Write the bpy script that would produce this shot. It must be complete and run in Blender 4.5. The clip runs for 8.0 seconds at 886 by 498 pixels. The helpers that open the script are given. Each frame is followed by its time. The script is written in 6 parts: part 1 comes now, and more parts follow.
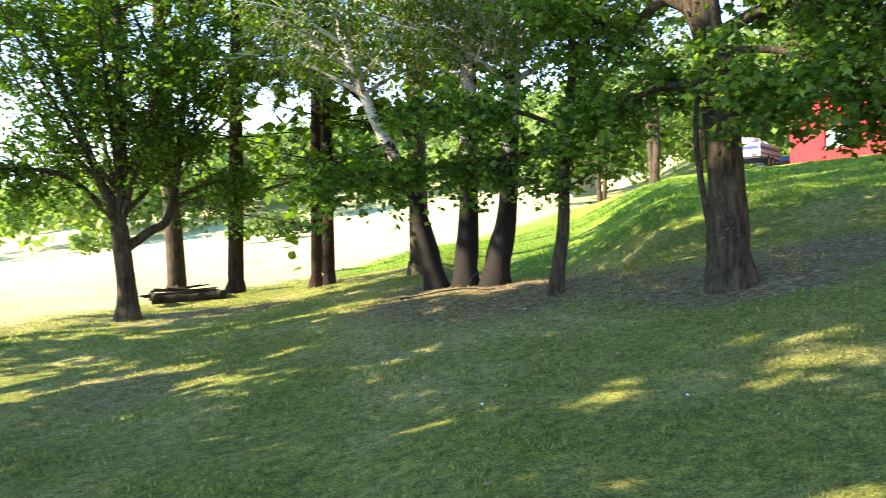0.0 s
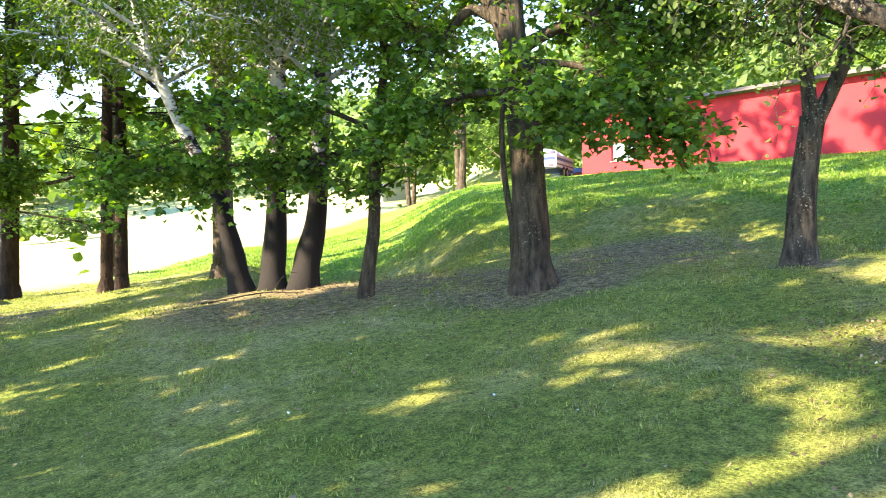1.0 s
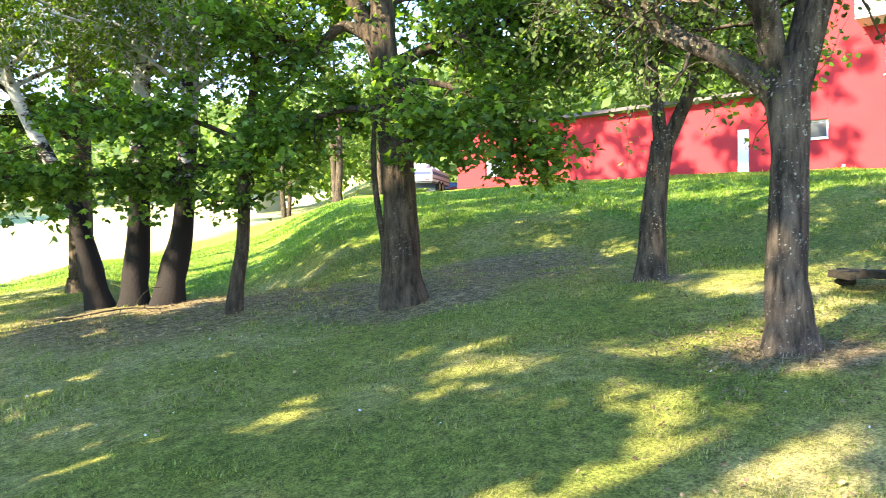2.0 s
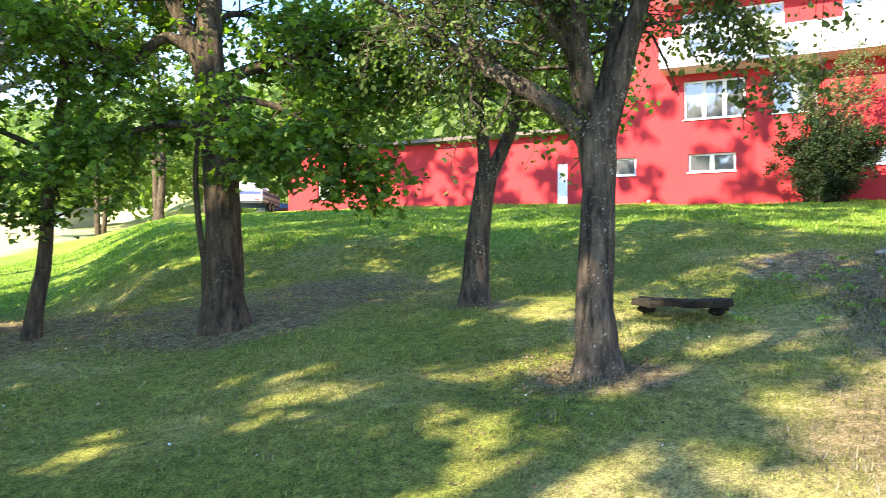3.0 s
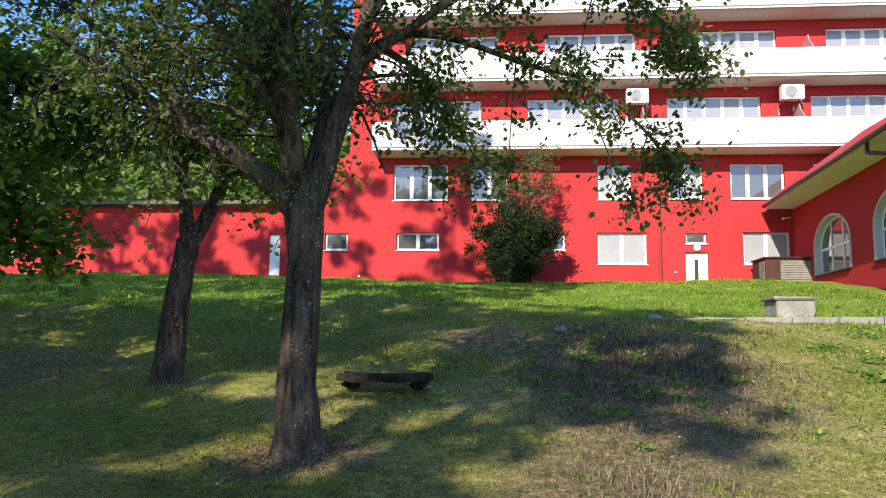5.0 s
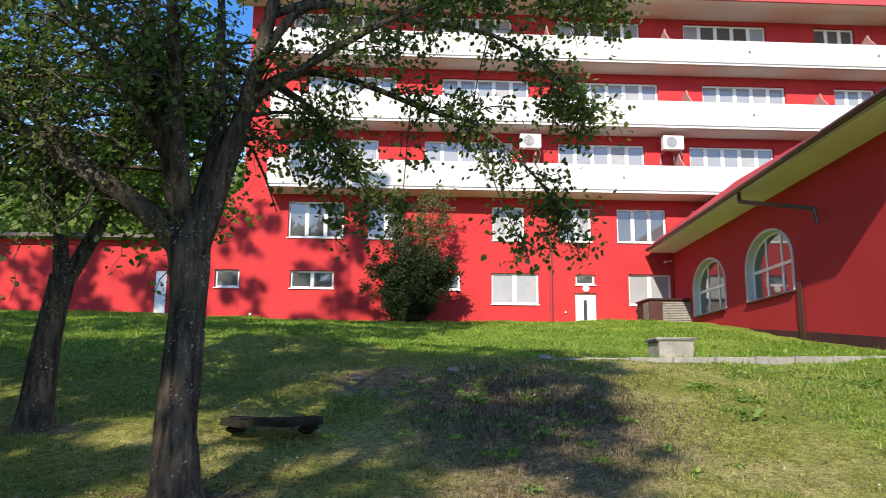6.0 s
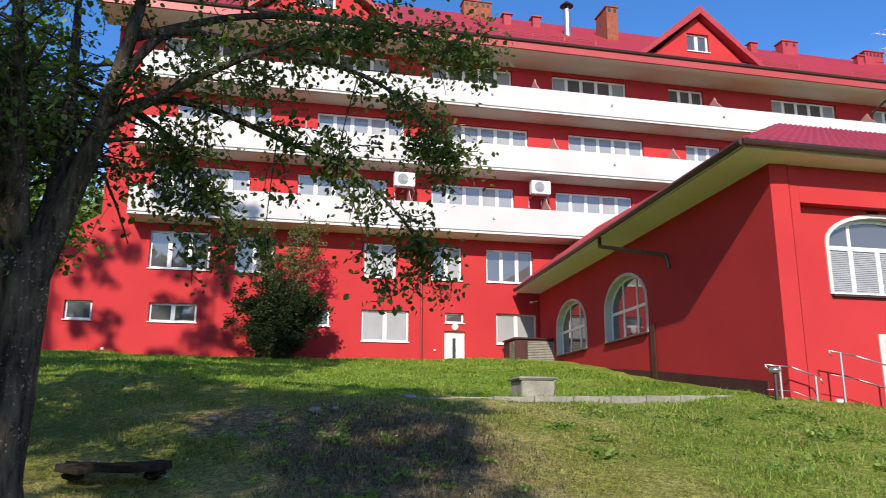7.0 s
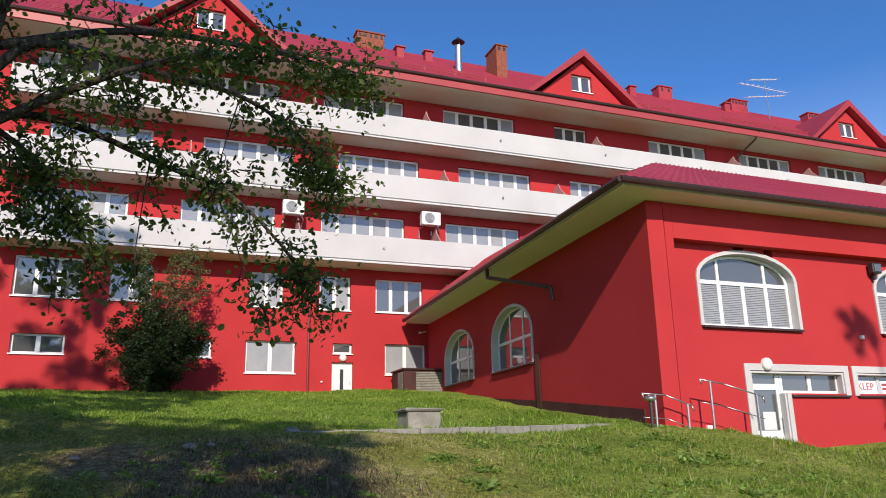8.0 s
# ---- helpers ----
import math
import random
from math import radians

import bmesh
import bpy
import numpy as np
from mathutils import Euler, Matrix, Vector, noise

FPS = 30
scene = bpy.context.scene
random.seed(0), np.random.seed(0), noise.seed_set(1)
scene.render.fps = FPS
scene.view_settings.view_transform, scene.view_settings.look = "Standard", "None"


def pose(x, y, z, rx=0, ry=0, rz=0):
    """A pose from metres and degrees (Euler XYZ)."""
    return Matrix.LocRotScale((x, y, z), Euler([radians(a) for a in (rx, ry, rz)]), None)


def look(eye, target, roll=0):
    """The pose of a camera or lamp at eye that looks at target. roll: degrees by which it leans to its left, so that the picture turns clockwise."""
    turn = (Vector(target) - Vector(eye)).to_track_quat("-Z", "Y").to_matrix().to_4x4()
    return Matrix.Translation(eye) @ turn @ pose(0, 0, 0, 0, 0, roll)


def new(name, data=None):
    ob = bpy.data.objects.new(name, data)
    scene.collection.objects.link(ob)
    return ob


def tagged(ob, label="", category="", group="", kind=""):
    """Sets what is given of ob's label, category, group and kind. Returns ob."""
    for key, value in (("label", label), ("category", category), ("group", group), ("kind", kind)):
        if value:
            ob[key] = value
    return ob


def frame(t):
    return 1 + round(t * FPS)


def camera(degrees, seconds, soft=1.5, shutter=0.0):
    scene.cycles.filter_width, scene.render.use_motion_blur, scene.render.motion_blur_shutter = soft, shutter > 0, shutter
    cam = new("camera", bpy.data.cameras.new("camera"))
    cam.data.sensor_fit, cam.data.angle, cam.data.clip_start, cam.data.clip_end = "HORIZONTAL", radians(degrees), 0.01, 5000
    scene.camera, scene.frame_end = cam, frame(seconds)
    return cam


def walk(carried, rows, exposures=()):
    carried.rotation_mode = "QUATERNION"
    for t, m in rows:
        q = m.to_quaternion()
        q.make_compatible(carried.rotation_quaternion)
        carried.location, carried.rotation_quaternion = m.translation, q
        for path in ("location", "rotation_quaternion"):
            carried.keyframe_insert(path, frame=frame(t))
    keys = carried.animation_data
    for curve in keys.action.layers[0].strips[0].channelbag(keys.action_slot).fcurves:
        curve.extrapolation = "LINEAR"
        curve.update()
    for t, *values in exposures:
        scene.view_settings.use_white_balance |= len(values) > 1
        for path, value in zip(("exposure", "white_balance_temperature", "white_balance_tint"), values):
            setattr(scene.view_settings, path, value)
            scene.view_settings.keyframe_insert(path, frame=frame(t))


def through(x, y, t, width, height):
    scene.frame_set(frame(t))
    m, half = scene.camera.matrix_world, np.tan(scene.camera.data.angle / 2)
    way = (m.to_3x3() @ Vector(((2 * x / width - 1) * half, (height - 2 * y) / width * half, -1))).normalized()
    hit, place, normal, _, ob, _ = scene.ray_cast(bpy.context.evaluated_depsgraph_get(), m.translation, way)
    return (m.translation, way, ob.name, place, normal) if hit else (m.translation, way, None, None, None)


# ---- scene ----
cam = camera(60.62, 8.0, soft=0.5, shutter=0.2)
# seconds, eye x y z, yaw, pitch, roll
ROWS = [
    (0.0, -0.105, -0.204, 1.562, -27.63, -1.20, -1.77),
    (0.5, -0.055, -0.120, 1.551, -36.63, -1.50, -0.97),
    (1.0, -0.023, -0.084, 1.544, -41.93, -1.28, -1.05),
    (1.2, -0.033, -0.125, 1.547, -43.76, -1.09, -1.12),
    (2.3, -0.023, -0.221, 1.579, -54.36, -0.08, -0.35),
    (2.5, -0.028, -0.253, 1.583, -56.75, 0.28, -0.15),
    (3.0, 0.015, -0.219, 1.591, -63.81, 1.26, 0.37),
    (3.5, 0.060, -0.188, 1.591, -70.94, 2.33, 0.70),
    (4.0, 0.133, -0.183, 1.594, -77.03, 3.60, 0.68),
    (4.5, 0.173, -0.199, 1.592, -81.66, 5.15, 0.46),
    (4.7, 0.186, -0.211, 1.596, -83.18, 5.91, 0.50),
    (5.8, 0.244, -0.247, 1.623, -91.17, 9.31, 0.55),
    (6.0, 0.240, -0.252, 1.631, -93.11, 9.90, 0.33),
    (6.5, 0.238, -0.288, 1.642, -97.83, 11.31, 0.49),
    (7.0, 0.248, -0.327, 1.663, -102.82, 12.66, 0.10),
    (7.5, 0.280, -0.362, 1.668, -107.76, 13.90, -0.43),
    (8.0, 0.300, -0.404, 1.677, -111.29, 14.86, -1.13)
]


def gaze(x, y, z, yaw, pitch, roll):
    a, b = radians(yaw), radians(pitch)
    way = Vector((-math.sin(a) * math.cos(b), math.cos(a) * math.cos(b), math.sin(b)))
    return look((x, y, z), Vector((x, y, z)) + way, roll)


walk(cam, [(r[0], gaze(*r[1:])) for r in ROWS],
     exposures=[(0.0, 2.36, 7300, 12), (1.0, 2.85, 7350, 12), (2.5, 2.78, 7250, 11), (3.5, 1.86, 7050, 12), (4.5, 1.20, 6850, 12), (6.0, 0.90, 6750, 13), (7.0, 0.62, 6700, 14), (8.0, 0.34, 6700, 15)])

# ---- world and sun ----
SUN_WAY = Vector((3.87, -1.15, -2.15)).normalized()
world = bpy.data.worlds.new("sky")
scene.world = world
world.use_nodes = True
wn, wl = world.node_tree.nodes, world.node_tree.links
wn.clear()
sky = wn.new("ShaderNodeTexSky")
sky.sky_type = "NISHITA"
sky.sun_disc = False
sky.sun_elevation = math.asin(-SUN_WAY.z)
sky.sun_rotation = math.atan2(-SUN_WAY.x, -SUN_WAY.y)
sky.air_density, sky.dust_density, sky.ozone_density = 0.9, 0.6, 7.0
sky.altitude = 1500
back = wn.new("ShaderNodeBackground")
back.inputs["Strength"].default_value = 0.15
wout = wn.new("ShaderNodeOutputWorld")
deep = wn.new("ShaderNodeMix")
deep.data_type, deep.blend_type = "RGBA", "MULTIPLY"
deep.inputs[0].default_value, deep.inputs[7].default_value = 1.0, (0.56, 0.91, 1.05, 1)
wl.new(sky.outputs[0], deep.inputs[6])
# pale summer haze low over the horizon
way = wn.new("ShaderNodeTexCoord")
split = wn.new("ShaderNodeSeparateXYZ")
wl.new(way.outputs["Generated"], split.inputs[0])
haze = wn.new("ShaderNodeHueSaturation")
for sock, low, high in (("Saturation", 0.50, 1.0), ("Value", 1.3, 1.0)):
    fade = wn.new("ShaderNodeMapRange")
    fade.inputs[1].default_value, fade.inputs[2].default_value = 0.08, 0.42
    fade.inputs[3].default_value, fade.inputs[4].default_value = low, high
    wl.new(split.outputs[2], fade.inputs[0])
    wl.new(fade.outputs[0], haze.inputs[sock])
wl.new(deep.outputs[2], haze.inputs["Color"])
wl.new(haze.outputs[0], back.inputs[0])
wl.new(back.outputs[0], wout.inputs[0])
sun_data = bpy.data.lights.new("sun", "SUN")
sun_data.energy, sun_data.angle, sun_data.color = 4.2, radians(0.53), (1.0, 0.91, 0.76)
sun = new("sun", sun_data)
sun.matrix_world = Matrix.Translation((-40, 20, 40)) @ SUN_WAY.to_track_quat("-Z", "Y").to_matrix().to_4x4()

# ---- materials ----
def ramp(nodes, links, src, stops):
    r = nodes.new("ShaderNodeValToRGB")
    els = r.color_ramp.elements
    while len(els) < len(stops):
        els.new(0.5)
    for e, (p, c) in zip(els, stops):
        e.position, e.color = p, (*c, 1)
    links.new(src, r.inputs[0])
    return r.outputs[0]


def noise_tex(nodes, links, scale, detail=4.0, rough=0.6, coords=None, stretch=None):
    n = nodes.new("ShaderNodeTexNoise")
    n.inputs["Scale"].default_value, n.inputs["Detail"].default_value, n.inputs["Roughness"].default_value = scale, detail, rough
    if coords is not None:
        if stretch:
            m = nodes.new("ShaderNodeMapping")
            m.inputs["Scale"].default_value = stretch
            links.new(coords, m.inputs[0])
            coords = m.outputs[0]
        links.new(coords, n.inputs["Vector"])
    return n.outputs["Fac"]


def mixed(nodes, links, fac, a, b, kind="MIX"):
    m = nodes.new("ShaderNodeMix")
    m.data_type, m.blend_type = "RGBA", kind
    for sock, v in ((m.inputs[0], fac), (m.inputs[6], a), (m.inputs[7], b)):
        if isinstance(v, (int, float)):
            sock.default_value = v
        elif isinstance(v, tuple):
            sock.default_value = (*v, 1)
        else:
            links.new(v, sock)
    return m.outputs[2]


def material(name, low, high, scale=3.0, fine=40.0, rough=0.8, bump=0.3, metal=0.0, stretch=None, dirt=None, island=0.0, sheen=0.0):
    """A surface whose colour wanders between low and high at two scales, with fine relief."""
    m = bpy.data.materials.new(name)
    m.use_nodes = True
    n, l = m.node_tree.nodes, m.node_tree.links
    b = n["Principled BSDF"]
    co = n.new("ShaderNodeTexCoord").outputs["Object"]
    big = noise_tex(n, l, scale, 3.0, 0.55, co, stretch)
    small = noise_tex(n, l, fine, 4.0, 0.65, co, stretch)
    col = ramp(n, l, big, [(0.3, low), (0.7, high)])
    grey = ramp(n, l, small, [(0.25, (0.72, 0.72, 0.72)), (0.75, (1.0, 1.0, 1.0))])
    col = mixed(n, l, 1.0, col, grey, "MULTIPLY")
    if dirt:
        spots = noise_tex(n, l, scale * 2.3, 6.0, 0.7, co)
        col = mixed(n, l, ramp(n, l, spots, [(0.55, (0, 0, 0)), (0.72, (1, 1, 1))]), col, dirt)
    if island:
        g = n.new("ShaderNodeNewGeometry").outputs["Random Per Island"]
        col = mixed(n, l, 1.0, col, ramp(n, l, g, [(0.0, (1 - island,) * 3), (1.0, (1.0, 1.0, 1.0))]), "MULTIPLY")
    l.new(col, b.inputs["Base Color"])
    b.inputs["Roughness"].default_value, b.inputs["Metallic"].default_value = rough, metal
    if rough > 0.8:
        b.inputs["Specular IOR Level"].default_value = 0.15
    if bump:
        bp = n.new("ShaderNodeBump")
        bp.inputs["Strength"].default_value, bp.inputs["Distance"].default_value = bump, 0.02
        l.new(small, bp.inputs["Height"])
        l.new(bp.outputs[0], b.inputs["Normal"])
    return m


def leaf_material(name, dark, light, through, rough=0.5):
    """Leaves: colour differs from leaf to leaf, and light shines through."""
    m = bpy.data.materials.new(name)
    m.use_nodes = True
    n, l = m.node_tree.nodes, m.node_tree.links
    b = n["Principled BSDF"]
    g = n.new("ShaderNodeNewGeometry").outputs["Random Per Island"]
    col = ramp(n, l, g, [(0.0, dark), (0.85, light), (1.0, tuple(min(1.0, c * 1.5) for c in light))])
    co = n.new("ShaderNodeTexCoord").outputs["Object"]
    col = mixed(n, l, 1.0, col, ramp(n, l, noise_tex(n, l, 0.9, 2.0, 0.5, co), [(0.3, (0.75, 0.78, 0.75)), (0.7, (1.0, 1.0, 1.0))]), "MULTIPLY")
    l.new(col, b.inputs["Base Color"])
    b.inputs["Roughness"].default_value, b.inputs["Specular IOR Level"].default_value = rough, 0.25
    t = n.new("ShaderNodeBsdfTranslucent")
    l.new(mixed(n, l, 1.0, col, through, "MULTIPLY"), t.inputs["Color"])
    add = n.new("ShaderNodeMixShader")
    add.inputs[0].default_value = 0.48
    l.new(b.outputs[0], add.inputs[1])
    l.new(t.outputs[0], add.inputs[2])
    l.new(add.outputs[0], n["Material Output"].inputs[0])
    return m


def ground_material():
    """Mown lawn, hay meadow, lush bank and bare soil, each where it grows."""
    m = bpy.data.materials.new("lawn")
    m.use_nodes = True
    n, l = m.node_tree.nodes, m.node_tree.links
    b = n["Principled BSDF"]
    co = n.new("ShaderNodeTexCoord").outputs["Object"]
    cover = n.new("ShaderNodeAttribute")
    cover.attribute_name = "cover"
    sep = n.new("ShaderNodeSeparateColor")
    l.new(cover.outputs["Color"], sep.inputs[0])
    patch = noise_tex(n, l, 0.45, 5.0, 0.65, co)
    clump = noise_tex(n, l, 11.0, 8.0, 0.8, co)
    blade = noise_tex(n, l, 55.0, 5.0, 0.75, co)
    col = ramp(n, l, patch, [(0.32, (0.19, 0.250, 0.044)), (0.50, (0.31, 0.310, 0.080)), (0.64, (0.48, 0.410, 0.190))])
    col = mixed(n, l, sep.outputs[1], col, ramp(n, l, patch, [(0.3, (0.155, 0.255, 0.036)), (0.7, (0.330, 0.420, 0.080))]))
    soil = ramp(n, l, clump, [(0.3, (0.16, 0.115, 0.07)), (0.55, (0.32, 0.235, 0.15)), (0.75, (0.50, 0.39, 0.26))])
    rough_edge = n.new("ShaderNodeMath")
    rough_edge.operation = "MULTIPLY_ADD"
    l.new(clump, rough_edge.inputs[0])
    rough_edge.inputs[1].default_value = 0.9
    l.new(sep.outputs[2], rough_edge.inputs[2])
    col = mixed(n, l, ramp(n, l, rough_edge.outputs[0], [(0.78, (0, 0, 0)), (1.15, (0.92, 0.92, 0.92))]), col, soil)
    col = mixed(n, l, sep.outputs[0], col, ramp(n, l, patch, [(0.3, (0.60, 0.56, 0.30)), (0.7, (0.75, 0.67, 0.42))]))
    col = mixed(n, l, 1.0, col, ramp(n, l, clump, [(0.36, (0.36, 0.40, 0.34)), (0.64, (1.5, 1.48, 1.38))]), "MULTIPLY")
    col = mixed(n, l, 1.0, col, ramp(n, l, blade, [(0.34, (0.30, 0.34, 0.30)), (0.66, (1.6, 1.6, 1.5))]), "MULTIPLY")
    l.new(col, b.inputs["Base Color"])
    b.inputs["Roughness"].default_value = 0.95
    b.inputs["Specular IOR Level"].default_value = 0.15
    bp = n.new("ShaderNodeBump")
    bp.inputs["Strength"].default_value, bp.inputs["Distance"].default_value = 1.0, 0.05
    l.new(blade, bp.inputs["Height"])
    l.new(bp.outputs[0], b.inputs["Normal"])
    return m


def glass_material(name="window_glass", room=(0.07, 0.075, 0.08, 1)):
    """A pane that mirrors the sky over a dim room."""
    m = bpy.data.materials.new(name)
    m.use_nodes = True
    n, l = m.node_tree.nodes, m.node_tree.links
    b = n["Principled BSDF"]
    b.inputs["Base Color"].default_value = room
    b.inputs["Roughness"].default_value, b.inputs["IOR"].default_value = 0.03, 1.9
    b.inputs["Specular IOR Level"].default_value = 0.6
    return m


RED = material("red_plaster", (0.45, 0.034, 0.039), (0.51, 0.041, 0.046), 0.5, 60.0, 0.85, 0.15)
WHITE = material("white_plaster", (0.53, 0.52, 0.525), (0.60, 0.59, 0.595), 0.6, 50.0, 0.85, 0.12)
SOFFIT = material("pale_soffit", (0.72, 0.70, 0.685), (0.78, 0.76, 0.745), 0.6, 40.0, 0.85, 0.1)
PVC = material("white_plastic", (0.78, 0.79, 0.80), (0.84, 0.85, 0.86), 1.0, 20.0, 0.35, 0.02)
GLASS = glass_material()
# paler pane colour stands in for the reflected sky and parapet
GLASS_PALE = glass_material("pale_reflecting_glass", (0.24, 0.25, 0.26, 1))
BLIND = material("roller_blind", (0.30, 0.31, 0.33), (0.36, 0.37, 0.39), 2.0, 30.0, 0.25, 0.02)
TILE = material("red_metal_tile", (0.32, 0.024, 0.036), (0.39, 0.032, 0.046), 0.8, 30.0, 0.55, 0.1, 0.0)
FASCIA = material("red_fascia", (0.36, 0.045, 0.048), (0.41, 0.055, 0.058), 0.8, 30.0, 0.5, 0.05)
DIVIDER = material("pale_red_screen", (0.46, 0.27, 0.25), (0.52, 0.31, 0.29), 2.0, 30.0, 0.6, 0.03)
GUTTER = material("dark_brown_gutter", (0.035, 0.016, 0.014), (0.05, 0.022, 0.018), 2.0, 30.0, 0.4, 0.03)
PIPE = material("dark_red_pipe", (0.20, 0.025, 0.028), (0.25, 0.03, 0.033), 2.0, 30.0, 0.45, 0.03)
BRICK = material("chimney_brick", (0.22, 0.07, 0.045), (0.32, 0.11, 0.07), 6.0, 60.0, 0.9, 0.4)
STEEL = material("galvanised_steel", (0.45, 0.46, 0.48), (0.60, 0.61, 0.62), 5.0, 40.0, 0.35, 0.05, 0.9)
DARKMETAL = material("dark_metal", (0.03, 0.03, 0.032), (0.05, 0.05, 0.05), 5.0, 40.0, 0.45, 0.05, 0.3)
PLINTH = material("dark_plinth", (0.07, 0.03, 0.03), (0.10, 0.045, 0.04), 1.5, 40.0, 0.85, 0.2)
CONCRETE = material("weathered_concrete", (0.22, 0.21, 0.185), (0.36, 0.345, 0.31), 2.5, 30.0, 0.95, 0.6, dirt=(0.13, 0.13, 0.09))
LAWN = ground_material()
LEAF_MAPLE = leaf_material("maple_leaf", (0.045, 0.092, 0.018), (0.170, 0.262, 0.058), (2.0, 2.3, 0.5))
LEAF_APPLE = leaf_material("dull_green_leaf", (0.045, 0.072, 0.026), (0.135, 0.180, 0.062), (1.7, 2.0, 0.6))
LEAF_ELM = leaf_material("dark_green_leaf", (0.036, 0.076, 0.015), (0.120, 0.195, 0.036), (1.9, 2.2, 0.5))
LEAF_BIRCH = leaf_material("birch_leaf", (0.050, 0.095, 0.016), (0.120, 0.185, 0.032), (2.0, 2.2, 0.5))
LEAF_PINE = leaf_material("needles", (0.022, 0.045, 0.022), (0.045, 0.080, 0.034), (1.0, 1.2, 0.6))
LEAF_BUSH = leaf_material("dark_bush_leaf", (0.022, 0.038, 0.020), (0.050, 0.080, 0.034), (1.2, 1.5, 0.5))
LEAF_PALE = leaf_material("pale_leaf", (0.09, 0.12, 0.05), (0.20, 0.23, 0.11), (1.3, 1.4, 0.6))
# haze of distance is put into this paler leaf colour
LEAF_FAR_HAZED = leaf_material("hazed_far_foliage", (0.10, 0.155, 0.045), (0.20, 0.27, 0.08), (1.5, 1.7, 0.6))


def bark_material(name, deep, ridge, speck, specks=0.62, grain=9.0):
    """Furrowed bark: upright ridges, and light crusts of lichen in small specks."""
    m = bpy.data.materials.new(name)
    m.use_nodes = True
    n, l = m.node_tree.nodes, m.node_tree.links
    b = n["Principled BSDF"]
    co = n.new("ShaderNodeTexCoord").outputs["Object"]
    furrow = noise_tex(n, l, grain, 5.0, 0.7, co, (2.2, 2.2, 0.5))
    blotch = noise_tex(n, l, 2.2, 4.0, 0.6, co)
    crust = noise_tex(n, l, 42.0, 3.0, 0.6, co)
    where = noise_tex(n, l, 3.1, 3.0, 0.6, co)
    col = ramp(n, l, furrow, [(0.36, deep), (0.66, ridge)])
    col = mixed(n, l, 1.0, col, ramp(n, l, blotch, [(0.3, (0.65, 0.65, 0.65)), (0.7, (1.25, 1.2, 1.15))]), "MULTIPLY")
    both = n.new("ShaderNodeMath")
    both.operation = "MULTIPLY_ADD"
    both.inputs[1].default_value = 0.45
    l.new(where, both.inputs[0])
    l.new(crust, both.inputs[2])
    col = mixed(n, l, ramp(n, l, both.outputs[0], [(specks + 0.22, (0, 0, 0)), (specks + 0.28, (0.9, 0.9, 0.9))]), col, speck)
    l.new(col, b.inputs["Base Color"])
    b.inputs["Roughness"].default_value = 0.95
    b.inputs["Specular IOR Level"].default_value = 0.2
    bp = n.new("ShaderNodeBump")
    bp.inputs["Strength"].default_value, bp.inputs["Distance"].default_value = 1.0, 0.05
    l.new(furrow, bp.inputs["Height"])
    l.new(bp.outputs[0], b.inputs["Normal"])
    return m


BARK = bark_material("grey_bark", (0.018, 0.015, 0.012), (0.125, 0.102, 0.078), (0.30, 0.29, 0.24), 0.64, 8.0)
BARK_DARK = bark_material("dark_bark", (0.024, 0.018, 0.012), (0.110, 0.084, 0.056), (0.17, 0.16, 0.12), 0.64, 7.0)
BARK_PINE = bark_material("pine_bark", (0.018, 0.011, 0.008), (0.060, 0.036, 0.024), (0.09, 0.07, 0.05), 0.66, 7.0)


def birch_bark():
    m = material("birch_bark", (0.40, 0.38, 0.34), (0.58, 0.56, 0.52), 3.0, 30.0, 0.85, 0.5)
    n, l = m.node_tree.nodes, m.node_tree.links
    b = n["Principled BSDF"]
    old = b.inputs["Base Color"].links[0].from_socket
    co = n.new("ShaderNodeTexCoord").outputs["Object"]
    bands = noise_tex(n, l, 3.5, 5.0, 0.7, co, (1, 1, 1.6))
    sep = n.new("ShaderNodeSeparateXYZ")
    l.new(co, sep.inputs[0])
    low = n.new("ShaderNodeMapRange")
    low.inputs[1].default_value, low.inputs[2].default_value = 0.6, 2.6
    low.inputs[3].default_value, low.inputs[4].default_value = 0.42, -0.02
    l.new(sep.outputs[2], low.inputs[0])
    add = n.new("ShaderNodeMath")
    l.new(bands, add.inputs[0])
    l.new(low.outputs[0], add.inputs[1])
    dark = ramp(n, l, add.outputs[0], [(0.50, (0, 0, 0)), (0.58, (1, 1, 1))])
    l.new(mixed(n, l, dark, old, (0.018, 0.015, 0.013)), b.inputs["Base Color"])
    return m


BARK_BIRCH = birch_bark()


# ---- mesh helpers ----
def mesh_object(name, verts, faces, mat, parent=None, smooth=False):
    me = bpy.data.meshes.new(name)
    me.from_pydata(verts, [], faces)
    me.materials.append(mat)
    if smooth:
        me.polygons.foreach_set("use_smooth", [True] * len(me.polygons))
    me.update()
    ob = new(name, me)
    ob.parent = parent
    return ob


def part(name, bm, mat, parent, label="", smooth=False):
    """Links a bmesh as one mesh under a thing or a part."""
    me = bpy.data.meshes.new(name)
    bmesh.ops.recalc_face_normals(bm, faces=bm.faces)
    bm.to_mesh(me)
    bm.free()
    me.materials.append(mat)
    if smooth:
        me.polygons.foreach_set("use_smooth", [True] * len(me.polygons))
    ob = new(name, me)
    ob.parent = parent
    if label:
        tagged(ob, label)
    return ob


